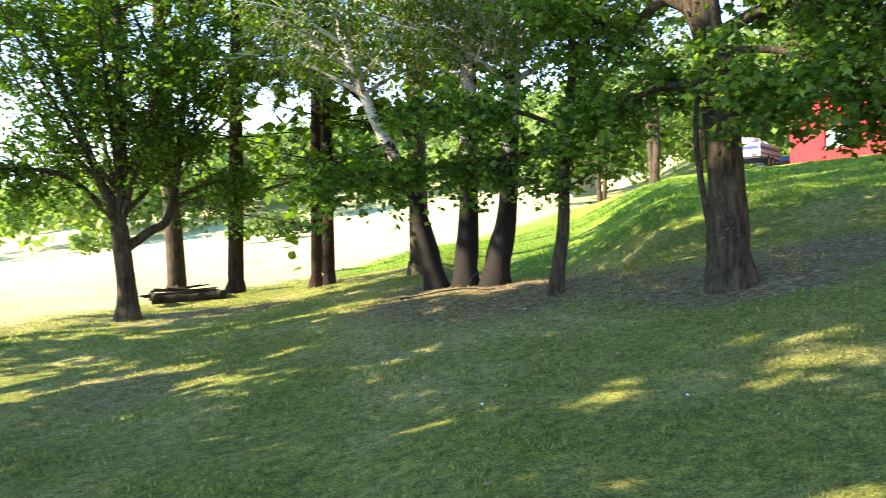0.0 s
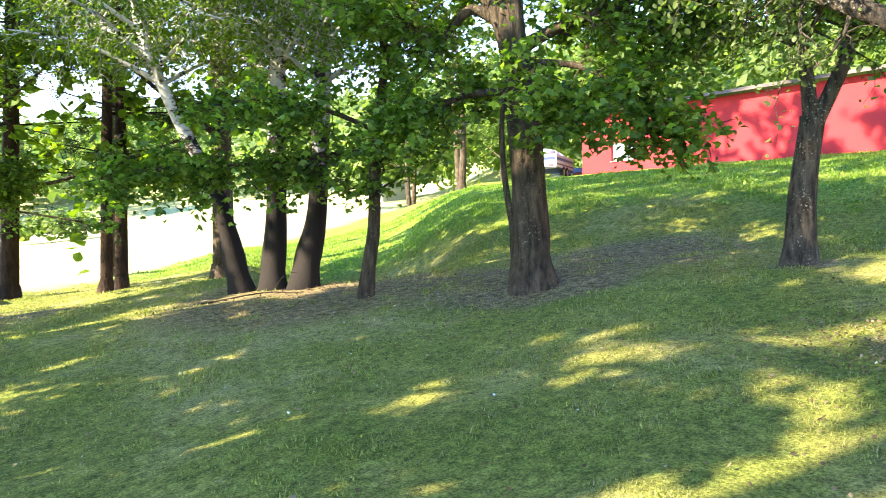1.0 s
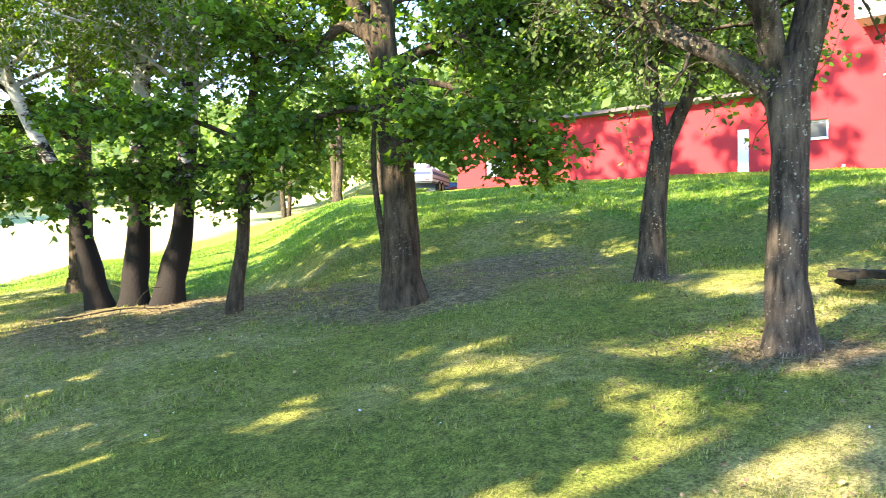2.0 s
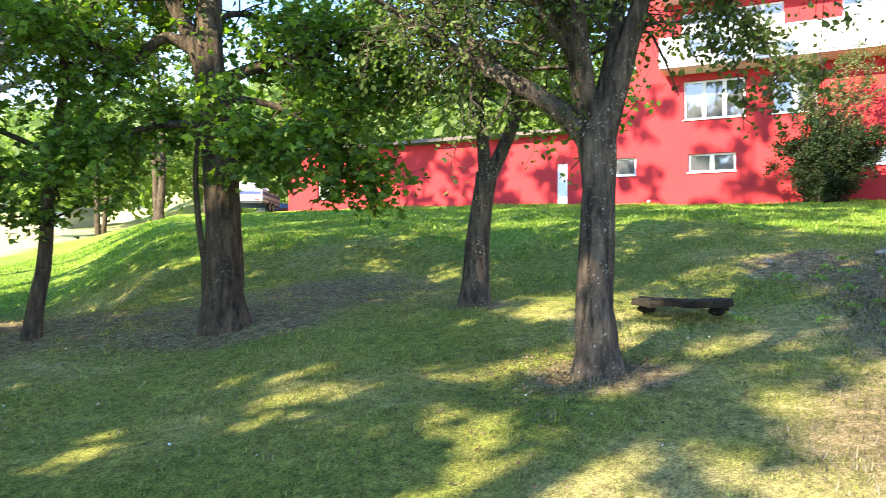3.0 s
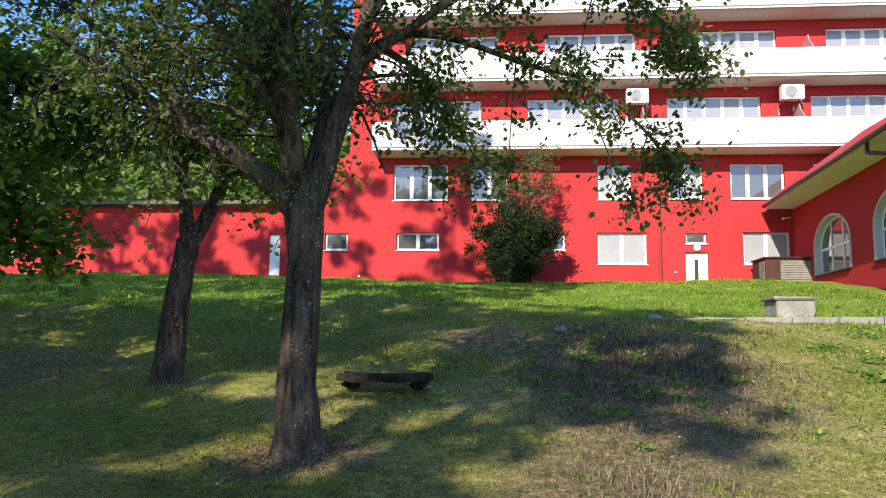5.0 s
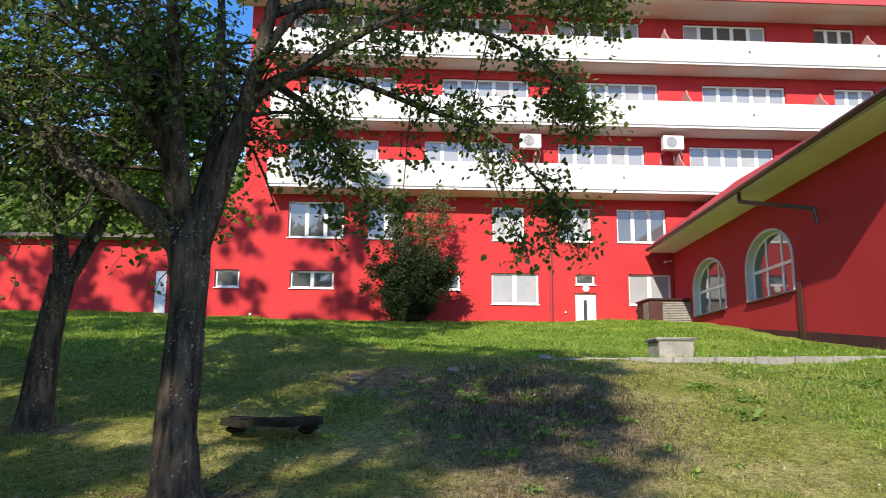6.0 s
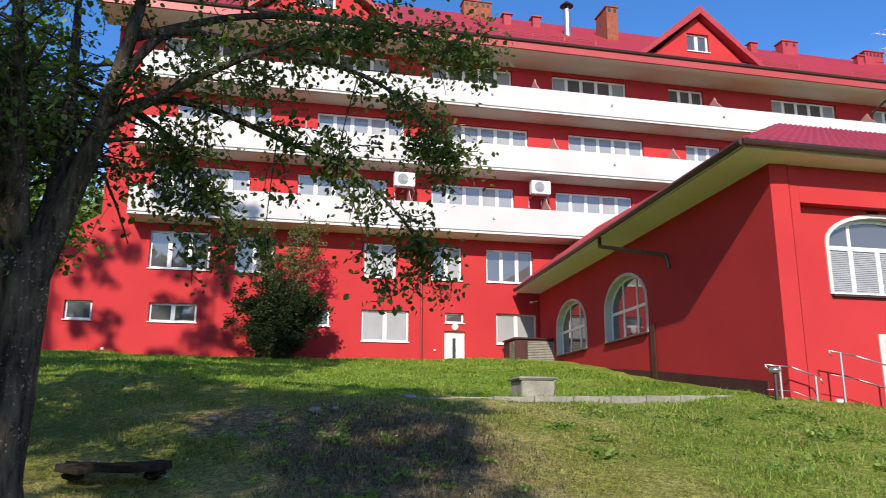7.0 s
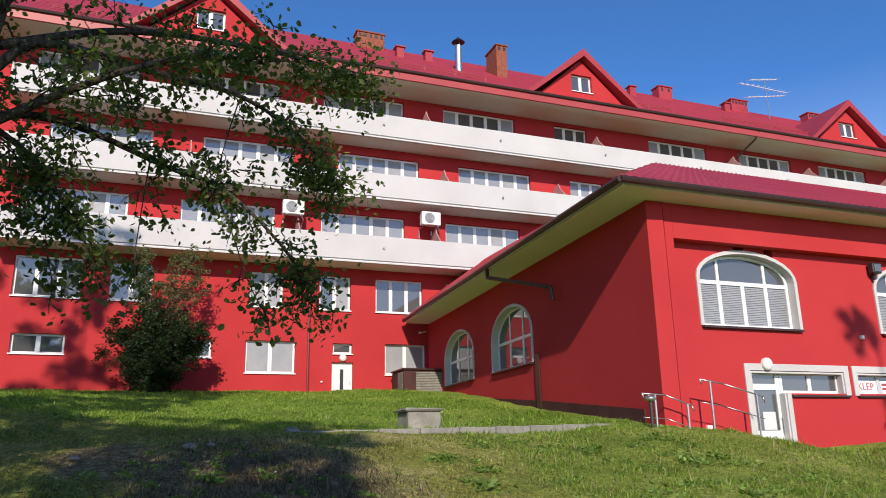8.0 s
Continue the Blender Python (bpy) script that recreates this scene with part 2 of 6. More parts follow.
def box(bm, x0, x1, y0, y1, z0, z1, bevel=0.0, m=None):
    r = bmesh.ops.create_cube(bm, size=1.0, matrix=Matrix.LocRotScale(((x0 + x1) / 2, (y0 + y1) / 2, (z0 + z1) / 2), None, (abs(x1 - x0), abs(y1 - y0), abs(z1 - z0))))
    vs = r["verts"]
    if bevel:
        es = list({e for v in vs for e in v.link_edges})
        b = bmesh.ops.bevel(bm, geom=es, offset=bevel, segments=1, affect="EDGES")
        vs = list({v for f in b["faces"] for v in f.verts} | {v for v in vs if v.is_valid})
    if m is not None:
        bmesh.ops.transform(bm, matrix=m, verts=[v for v in vs if v.is_valid])
    return vs


def boxes(*specs, bevel=0.0):
    bm = bmesh.new()
    for s in specs:
        box(bm, *s, bevel=bevel)
    return bm


def rod(bm, a, b, r0, r1=None, sides=8):
    a, b = Vector(a), Vector(b)
    d = b - a
    m = Matrix.Translation((a + b) / 2) @ d.to_track_quat("Z", "Y").to_matrix().to_4x4()
    bmesh.ops.create_cone(bm, cap_ends=True, segments=sides, radius1=r0, radius2=r0 if r1 is None else r1, depth=d.length, matrix=m)


def pipe_run(points, r, sides=8):
    bm = bmesh.new()
    for a, b in zip(points, points[1:]):
        rod(bm, a, b, r, sides=sides)
    for p in points[1:-1]:
        bmesh.ops.create_icosphere(bm, subdivisions=1, radius=r * 1.05, matrix=Matrix.Translation(p))
    return bm


def prism(bm, outline, axis, a, b):
    """A closed outline (u, v) swept along axis from a to b."""
    def spot(u, v, w):
        return {"x": (w, u, v), "y": (u, w, v), "z": (u, v, w)}[axis]
    lo = [bm.verts.new(spot(u, v, a)) for u, v in outline]
    hi = [bm.verts.new(spot(u, v, b)) for u, v in outline]
    bm.faces.new(lo)
    bm.faces.new(hi[::-1])
    k = len(outline)
    for i in range(k):
        bm.faces.new((lo[i], hi[i], hi[(i + 1) % k], lo[(i + 1) % k]))


def empty(name, at, label, category, group="", kind=""):
    ob = new(name)
    ob.location = at
    return tagged(ob, label, category, group, kind)


def wall_sheet(bm, u0, u1, z0, z1, holes, front, thick, axis="y"):
    """An upright wall along y whose face stands at x = front, with openings that go right through. holes: (u0, u1, z0, z1)."""
    us = sorted({u0, u1, *[h[0] for h in holes], *[h[1] for h in holes]})
    zs = sorted({z0, z1, *[h[2] for h in holes], *[h[3] for h in holes]})
    us, zs = [u for u in us if u0 <= u <= u1], [z for z in zs if z0 <= z <= z1]
    def solid(i, j):
        if not (0 <= i < len(us) - 1 and 0 <= j < len(zs) - 1):
            return False
        u, z = (us[i] + us[i + 1]) / 2, (zs[j] + zs[j + 1]) / 2
        return not any(h[0] < u < h[1] and h[2] < z < h[3] for h in holes)
    cache = {}
    def vert(i, j, k):
        key = (i, j, k)
        if key not in cache:
            w = front + k * thick
            cache[key] = bm.verts.new((w, us[i], zs[j]) if axis == "y" else (us[i], w, zs[j]))
        return cache[key]
    for i in range(len(us) - 1):
        for j in range(len(zs) - 1):
            if not solid(i, j):
                continue
            for k in (0, 1):
                bm.faces.new([vert(i, j, k), vert(i + 1, j, k), vert(i + 1, j + 1, k), vert(i, j + 1, k)])
            for (di, dj, a, b) in ((-1, 0, (i, j), (i, j + 1)), (1, 0, (i + 1, j), (i + 1, j + 1)), (0, -1, (i, j), (i + 1, j)), (0, 1, (i, j + 1), (i + 1, j + 1))):
                if not solid(i + di, j + dj):
                    bm.faces.new([vert(*a, 0), vert(*b, 0), vert(*b, 1), vert(*a, 1)])


# ---- ground ----
def clipped(v, lo, hi):
    return np.minimum(np.maximum(v, lo), hi)


def step01(a, b, v):
    k = clipped((v - a) / (b - a), 0.0, 1.0)
    return k * k * (3 - 2 * k)


def beyond(x, y):
    """How far a place lies past the lawn's edge, toward the meadow."""
    return (y - (5.2 + 0.87 * x)) / 1.325


def height_field(x, y):
    slope = 0.14 * clipped(x, -30.0, 15.0) + 0.125 * (clipped(x, 15.0, 30.0) - 15.0)
    slope = slope + 0.32 * np.exp(-((x - 11) / 3.6) ** 2 - ((y + 1.5) / 4.0) ** 2)
    slope = slope + 0.25 * step01(4, 12, y) * step01(10, 28, x)
    slope = slope + 0.16 * step01(-6.5, -9.0, y) * step01(-12.5, -11.0, y) * step01(9, 13, x)
    slope = slope + 0.10 * np.exp(-((x - 13) / 2.0) ** 2 - ((y + 6) / 2.4) ** 2)
    slope = slope - 0.22 * step01(-11.0, -13.0, y) * step01(8, 13, x)
    slope = slope - 0.8 * step01(30.5, 32.5, x) * step01(23.0, 24.5, y)
    slope = slope + 0.30 * clipped(x - 46, 0, 200)
    d = np.hypot(x, y)
    turn = np.degrees(np.arctan2(x, np.maximum(y, 1e-3)))
    # hollow at the bank's foot, the steep bank itself, and its rounded end toward the meadow
    foot = x - (12.6 - 0.30 * clipped(y, 0, 14))
    slope = slope - 0.16 * np.exp(-((foot + 1.2) / 1.6) ** 2) * step01(0.5, 3.0, y)
    slope = slope + 0.42 * step01(-0.4, 2.6, foot) * (1 - step01(18, 27, x)) * step01(-1.5, 3.0, y)
    slope = slope - 1.0 * step01(45.0, 36.5, turn) * step01(26, 32, turn) * step01(10.5, 15.5, d) * step01(60, 40, d)
    meadow = 0.3 + (0.0021 * clipped(turn, -6, 42) - 0.007) * clipped(d - 20, 0, 400)
    meadow = meadow + (0.08 + 0.065 * step01(-3, 12, turn)) * clipped(d - 120, 0, 260)
    far = step01(-1, 10, beyond(x, y))
    return slope * (1 - far) + meadow * far


def height(x, y):
    return float(height_field(np.float64(x), np.float64(y)))


def ground_mesh():
    def axis(lo, hi, near0, near1, fine):
        out = list(np.arange(near0, near1, fine))
        v, step = out[-1], fine
        while v < hi:
            step *= 1.16
            v += step
            out.append(min(v, hi))
        v, step = near0, fine
        while v > lo:
            step *= 1.16
            v -= step
            out.insert(0, max(v, lo))
        return np.array(out)
    xs, ys = axis(-900, 1500, -3, 31, 0.22), axis(-900, 1800, -17, 28, 0.22)
    X, Y = np.meshgrid(xs, ys, indexing="ij")
    Z = height_field(X, Y)
    near = np.where((abs(X) < 60) & (abs(Y) < 60), 1.0, 0.0)
    for k, (amp, fr) in enumerate(((0.05, 0.55), (0.03, 1.7), (0.018, 4.1))):
        Z = Z + near * amp * np.sin(X * fr + 1.3 * k + 0.7 * np.sin(Y * fr * 0.8)) * np.cos(Y * fr * 1.1 + 2.1 * k + 0.6 * np.sin(X * fr * 0.7))
    n, k = X.shape
    verts = np.stack([X, Y, Z], -1).reshape(-1, 3)
    idx = np.arange(n * k).reshape(n, k)
    faces = np.stack([idx[:-1, :-1], idx[1:, :-1], idx[1:, 1:], idx[:-1, 1:]], -1).reshape(-1, 4)
    ob = mesh_object("ground", verts.tolist(), faces.tolist(), LAWN, smooth=True)
    meadow, lush, bare = covers(X, Y)
    col = np.stack([meadow, lush, bare, np.ones_like(bare)], -1).reshape(-1, 4)
    layer = ob.data.color_attributes.new("cover", "FLOAT_COLOR", "POINT")
    layer.data.foreach_set("color", col.ravel())
    return ob


def covers(X, Y):
    """What grows where: hay meadow, lush bank, trodden or bare soil."""
    s = beyond(X, Y)
    d = np.hypot(X, Y)
    meadow = np.maximum(step01(6.8, 8.6, s), step01(60, 90, d) * step01(-10, 10, s))
    edge = 14.3 - 0.33 * Y + 0.5 * np.sin(Y * 1.1)
    edge = np.where(Y < 0, 13.2 + 0.10 * Y + 0.3 * np.sin(Y * 1.1), edge)
    lush = step01(-0.8, 0.8, X - edge) * (1 - meadow)
    lush = np.maximum(lush, 0.55 * step01(-3.5, -5.5, Y + 0.12 * (X - 8)))
    def blob(x, y, rx, ry, g=1.0):
        return g * np.exp(-((X - x) / rx) ** 2 - ((Y - y) / ry) ** 2)
    bare = blob(8.4, -1.6, 2.5, 1.4, 0.95) + blob(10.3, 0.1, 0.9, 0.5, 1.2) + blob(8.9, 5.9, 1.9, 1.6, 1.0) + blob(5.4, 8.7, 2.2, 2.2, 1.0) + blob(6.3, 5.4, 0.9, 0.9, 0.9) + blob(5.5, 1.2, 0.5, 0.55, 1.1)
    bare = bare + blob(4.6, -0.9, 1.4, 1.2, 0.6) + blob(2.6, 13.6, 2.2, 1.4, 0.7) + blob(7.9, 3.2, 0.45, 0.45, 0.7) + blob(0.5, 8.0, 1.4, 2.0, 0.45)
    return meadow, lush, clipped(bare, 0, 1)


ground = tagged(ground_mesh(), "sloping mown lawn with green and straw-dry patches", "lawn", kind="structure")

# ---- the red building ----
WALL_X, EDGE_X = 30.0, 28.8
house = empty("apartment_building", (30, -20, 3.8), "long red building with white balcony bands and red roof", "building")
SOUTH = -62.0


def window(y_left, y_right, z0, z1, panes, parent, x=WALL_X, blinds=(), sill=True, name="window", glass=None):
    """A white plastic window set back in its opening; y_left is the end further along +y."""
    y0, y1 = y_right, y_left
    back, f = x + 0.14, 0.075
    at = Vector((x, (y0 + y1) / 2, z0))
    bm = bmesh.new()
    loops = []
    for d, e in ((0, 0), (0, f), (0.07, f), (0.07, 0)):
        loops.append([bm.verts.new(Vector((back + d, u, v)) - at) for u, v in ((y0 + e, z0 + e), (y1 - e, z0 + e), (y1 - e, z1 - e), (y0 + e, z1 - e))])
    for p, q in zip(loops, loops[1:] + loops[:1]):
        for i in range(4):
            bm.faces.new((p[i], p[(i + 1) % 4], q[(i + 1) % 4], q[i]))
    w = (y1 - y0) / panes
    ob = part(name, bm, PVC, parent)
    ob.location = at - parent.location
    for i in range(1, panes):
        c = y0 + i * w
        bm = boxes((back + 0.002, back + 0.068, c - f, c + f, z0 + f, z1 - f))
        for v in bm.verts:
            v.co -= at
        part("mullion", bm, PVC, ob)
    for i in range(panes):
        a, b = y0 + i * w + f * 0.8, y0 + (i + 1) * w - f * 0.8
        bm = boxes((back + 0.03, back + 0.04, a, b, z0 + f, z1 - f))
        for v in bm.verts:
            v.co -= at
        part("pane", bm, glass or GLASS, ob)
        if i in blinds:
            bm = boxes((back + 0.022, back + 0.027, a, b, z0 + f, z1 - f))
            for v in bm.verts:
                v.co -= at
            part("roller_blind", bm, BLIND, ob, "lowered grey roller blind")
    if sill:
        bm = boxes((x - 0.06, back, y0 - 0.03, y1 + 0.03, z0 - 0.045, z0 - 0.004))
        for v in bm.verts:
            v.co -= at
        part("window_sill", bm, PVC, ob)
    return ob


def under(bm, parent):
    """Moves a bmesh made in world places into its parent's frame."""
    for v in bm.verts:
        v.co -= parent.location
    return bm


# openings: (end toward +y, other end, bottom, top, panes, blinds)
OPENINGS = [
    (7.05, 5.40, 5.20, 5.90, 2, ()), (4.14, 2.43, 5.20, 5.90, 2, ()), (-0.90, -2.55, 5.20, 5.88, 2, ()),
    (-3.80, -5.70, 4.66, 5.90, 2, (0, 1)), (-7.19, -7.98, 5.47, 5.88, 1, ()), (-9.35, -11.10, 4.67, 5.92, 2, (0, 1)),
    (4.30, 2.10, 7.22, 8.70, 3, ()), (1.16, -0.30, 7.22, 8.62, 2, ()), (-3.85, -5.15, 7.22, 8.62, 2, (0, 1)),
    (-6.60, -7.89, 7.22, 8.62, 2, (0,)), (-8.95, -11.00, 7.22, 8.62, 3, ()), (-12.08, -13.40, 7.22, 8.62, 2, ()),
]
for top, shift in ((11.34, 0.0), (14.06, -0.69), (16.80, 0.0)):
    for left in (4.40, -1.10, -6.60, -12.12, -23.32, -29.08, -34.72, -40.4, -46.1, -51.8):
        OPENINGS.append((left + shift, left + shift - 3.62, top - 1.45, top, 5, ((0, 4) if top > 16 else (1,))))
    OPENINGS.append((-17.87 + shift, -19.68 + shift, top - 1.45, top, 3, ()))
DOOR = (-7.16, -8.02, 3.35, 5.13)

bm = bmesh.new()
wall_sheet(bm, SOUTH, 6.1, 2.5, 17.6, [(o[1], o[0], o[2], o[3]) for o in OPENINGS if o[0] < 6.1] + [(DOOR[1], DOOR[0], DOOR[2], DOOR[3])], WALL_X, 0.4)
front_wall = part("front_wall", under(bm, house), RED, house)
bm = bmesh.new()
box(bm, 43.0, 43.4, SOUTH, 6.1, 2.5, 17.6)
part("back_wall", under(bm, house), RED, house)
bm = bmesh.new()
prism(bm, [(30.4, 2.5), (43.0, 2.5), (43.0, 17.6), (36.5, 21.9), (30.4, 17.6)], "y", 5.7, 6.1)
part("end_wall", under(bm, house), RED, house)
bm = bmesh.new()
prism(bm, [(30.4, 2.5), (43.0, 2.5), (43.0, 17.6), (36.5, 21.9), (30.4, 17.6)], "y", SOUTH, SOUTH + 0.4)
part("end_wall", under(bm, house), RED, house)
for o in OPENINGS:
    if o[0] < 6.1:
        window(*o[:5], house, blinds=o[5], glass=GLASS_PALE if 9 < o[3] < 15 else None)
# rooms behind the glass
bm = bmesh.new()
for z in (5.0, 6.6, 9.2, 11.9, 14.65):
    box(bm, 30.4, 43.0, SOUTH + 0.4, 5.7, z - 0.2, z)
box(bm, 33.5, 33.6, SOUTH + 0.4, 5.7, 2.5, 17.5)
part("inner_floors", under(bm, house), SOFFIT, house)

# front door with its narrow light
dm = Vector((30.12, (DOOR[0] + DOOR[1]) / 2, DOOR[2]))
bm = boxes((30.12, 30.17, DOOR[1], DOOR[1] + 0.07, 3.35, 5.13), (30.12, 30.17, DOOR[0] - 0.07, DOOR[0], 3.35, 5.13), (30.12, 30.17, DOOR[1] + 0.07, DOOR[0] - 0.07, 5.06, 5.13),
           (30.13, 30.16, DOOR[1] + 0.07, DOOR[0] - 0.07, 3.35, 5.06), bevel=0.004)
for v in bm.verts:
    v.co -= dm
door = part("door", bm, PVC, house, "white plastic door with a narrow dark glass light")
door.location = dm - house.location
bm = boxes((30.122, 30.135, -7.66, -7.52, 4.02, 4.86))
for v in bm.verts:
    v.co -= dm
part("door_light", bm, DARKMETAL, door)
bm = bmesh.new()
rod(bm, (30.09, -7.92, 4.25), (30.09, -7.92, 4.40), 0.012)
rod(bm, (30.09, -7.92, 4.32), (30.13, -7.92, 4.32), 0.012)
for v in bm.verts:
    v.co -= dm
part("door_handle", bm, STEEL, door)

# balconies
for i, (z0, z1) in enumerate(((8.97, 10.12), (11.70, 12.83), (14.42, 15.51))):
    bal = part("balcony", under(boxes((28.8, 28.93, SOUTH, 5.0, z0 + 0.13, z1)), house), WHITE, house)
    part("end_panel", under(boxes((28.934, 29.996, 4.87, 5.0, z0 + 0.164, z1)), house), WHITE, bal)
    part("shadow_gap", under(boxes((28.86, 28.93, SOUTH, 5.0, z0 + 0.05, z0 + 0.13)), house), SOFFIT, bal)
    part("drip_edge", under(boxes((28.78, 28.936, SOUTH, 5.0, z0, z0 + 0.05)), house), WHITE, bal)
    slab = bmesh.new()
    box(slab, 28.94, 30.0, SOUTH, 4.99, z0 + 0.0, z0 + 0.16)
    part("balcony_floor", under(slab, house), SOFFIT, bal)
    for y in (2.0, -3.4, -8.93, -14.37, -19.85, -25.4, -31.0, -36.6):
        bm = bmesh.new()
        rod(bm, (28.72, y, (z0 + z1) / 2 + 0.08), (28.9, y, (z0 + z1) / 2 + 0.08), 0.045)
        part("drain_spout", under(bm, house), STEEL, bal)
    for y in {0: (-5.55, -11.45, -17.0), 1: (-1.3, -6.4, -11.9, -17.6, -22.9, -28.5), 2: (-0.6, -6.1, -11.1, -19.9, -28.2, -33.4, -39.2)}[i]:
        bm = bmesh.new()
        prism(bm, [(28.95, z1 - 0.6), (29.95, z1 - 0.6), (29.95, z1 + 0.55), (29.45, z1 + 0.75), (29.3, z1 + 0.45), (28.95, z1 + 0.1)], "y", y - 0.02, y + 0.02)
        part("divider_screen", under(bm, house), DIVIDER, bal)

# roof
EAVE_X, EAVE_Z, RIDGE_X, RIDGE_Z = 28.25, 17.42, 36.5, 23.2
bm = bmesh.new()
SLOPE = (RIDGE_Z - EAVE_Z) / (RIDGE_X - EAVE_X)
# ribs of the metal tile: a folded sheet
def tile_sheet(bm, y0, y1, rise, run, x0, z0, side, pitch=0.24):
    n = int((y1 - y0) / pitch)
    rows = []
    for k in range(n * 2 + 1):
        y = y0 + k * pitch / 2
        lift = 0.035 if k % 2 else 0.0
        rows.append([bm.verts.new((x0 + side * run * t, y, z0 + rise * t + lift)) for t in (0.0, 0.25, 0.5, 0.75, 1.0)])
    for a, b in zip(rows, rows[1:]):
        for i in range(4):
            bm.faces.new((a[i], a[i + 1], b[i + 1], b[i]))


tile_sheet(bm, SOUTH - 0.3, 6.6, RIDGE_Z - EAVE_Z, RIDGE_X - EAVE_X, EAVE_X, EAVE_Z, 1)
tile_sheet(bm, SOUTH - 0.3, 6.6, RIDGE_Z - EAVE_Z, RIDGE_X - EAVE_X, 2 * RIDGE_X - EAVE_X, EAVE_Z, -1)
roof = part("roof", under(bm, house), TILE, house, "red metal-tile roof")
part("soffit", under(boxes((28.3, 30.0, SOUTH - 0.3, 6.6, 16.98, 17.06)), house), SOFFIT, roof)
part("fascia", under(boxes((28.2, 28.3, SOUTH - 0.3, 6.6, 16.98, 17.3)), house), FASCIA, roof)
bm = bmesh.new()
rod(bm, (28.17, SOUTH - 0.3, 17.36), (28.17, 6.6, 17.36), 0.075)
part("gutter", under(bm, house), GUTTER, roof)
bm = bmesh.new()
for k in range(6):
    y0 = 4 - k * 10.5
    for h in (0.12, 0.2):
        rod(bm, (29.3, y0, EAVE_Z + SLOPE * 1.05 + h), (29.3, y0 - 7.5, EAVE_Z + SLOPE * 1.05 + h), 0.018, sides=5)
    for j in range(6):
        rod(bm, (29.3, y0 - j * 1.5, EAVE_Z + SLOPE * 1.05), (29.3, y0 - j * 1.5, EAVE_Z + SLOPE * 1.05 + 0.22), 0.015, sides=5)
part("snow_guard", under(bm, house), FASCIA, roof)


def gable(y):
    bm = bmesh.new()
    hw, peak, base = 2.6, 19.8, 17.45
    # front triangle with its window hole, as a frame of prisms
    x0, x1 = 28.75, 29.0
    w = 0.56
    zt = 19.0
    zb = 18.12
    def edge(z):
        return hw * (peak - z) / (peak - base)
    for s in (-1, 1):
        prism(bm, [(y + s * w, base), (y + s * edge(base), base), (y + s * edge(zt), zt), (y + s * w, zt)], "x", x0, x1)
    prism(bm, [(y - w, base), (y + w, base), (y + w, zb), (y - w, zb)], "x", x0, x1)
    prism(bm, [(y - edge(zt), zt), (y + edge(zt), zt), (y, peak)], "x", x0, x1)
    g = part("gable", under(bm, house), RED, house)
    bm = bmesh.new()
    depth_x = EAVE_X + (20.25 - EAVE_Z) / SLOPE
    for s in (-1, 1):
        a, b = Vector((0, y + s * (hw + 0.5), base - 0.12)), Vector((0, y, peak + 0.3))
        n = Vector((0, s * 0.6, 0.8)).normalized() * 0.10
        prism(bm, [(a.y, a.z), (b.y, b.z - 0.25), (b.y, b.z + 0.14), (a.y + 3 * n.y, a.z + 1.2 * n.z)], "x", 28.35, depth_x + 2.0)
    part("gable_roof", under(bm, house), TILE, g)
    win = window(y + 0.56, y - 0.56, zb, zt, 2, house, x=28.75)


for y in (-1.7, -18.8, -35.9, -53.0):
    gable(y)


def chimney(y, x, w, d, z1, mat):
    z0 = EAVE_Z + SLOPE * (x - w / 2 - EAVE_X) - 0.3 if x < RIDGE_X else RIDGE_Z - 0.8
    bm = boxes((x - w / 2, x + w / 2, y - d / 2, y + d / 2, z0, z1), bevel=0.02)
    ch = part("chimney", under(bm, house), mat, roof)
    part("chimney_cap", under(boxes((x - w / 2 - 0.06, x + w / 2 + 0.06, y - d / 2 - 0.06, y + d / 2 + 0.06, z1 + 0.004, z1 + 0.09), bevel=0.02), house), mat, ch)
    k = 5 if d > 1 else 2
    for i in range(k):
        c = y - d / 2 + d * (i + 0.5) / k
        part("flue_opening", under(boxes((x - w / 2 - 0.012, x - w / 2 + 0.01, c - 0.07, c + 0.07, z1 - 0.26, z1 - 0.06)), house), DARKMETAL, ch)
    return ch


for y, x, w, d, z1 in ((-10.2, 35.8, 0.7, 1.5, 23.35), (-16.3, 32.8, 1.3, 0.6, 21.95), (-29.2, 35.8, 0.7, 1.0, 23.3), (-35.0, 35.8, 0.7, 1.3, 23.3), (-41.5, 35.8, 0.7, 1.3, 23.3)):
    chimney(y, x, w, d, z1, BRICK if y > -20 else TILE)

# ---- low wing to the north ----
wing = empty("low_wing", (30, 16, 4.0), "low red plastered wing with a flat dark-edged roof", "building")
LOWHOLES = [(7.05, 5.40, 5.20, 5.90), (9.30, 8.88, 3.2, 5.80), (21.3, 20.1, 4.75, 5.6)]
bm = bmesh.new()
wall_sheet(bm, 6.104, 23.0, 2.5, 7.0, [(h[1], h[0], h[2], h[3]) for h in LOWHOLES[1:]] + [(6.104, 7.05, 5.2, 5.9)], WALL_X + 0.004, 0.35)
prism(bm, [(6.104, 7.0), (8.5, 7.0), (8.1, 7.9), (6.104, 9.2)], "x", 30.004, 30.35)
box(bm, 30.354, 42, 22.65, 23.0, 2.5, 7.0)
part("wall", under(bm, wing), RED, wing)
window(7.05, 6.11, 5.2, 5.9, 1, wing)
window(21.3, 20.1, 4.75, 5.6, 2, wing)
bm = boxes((30.02, 30.08, 8.88, 9.30, 3.2, 5.80), bevel=0.006)
wd = part("door", under(bm, wing), PVC, wing, "narrow white door")
bm = bmesh.new()
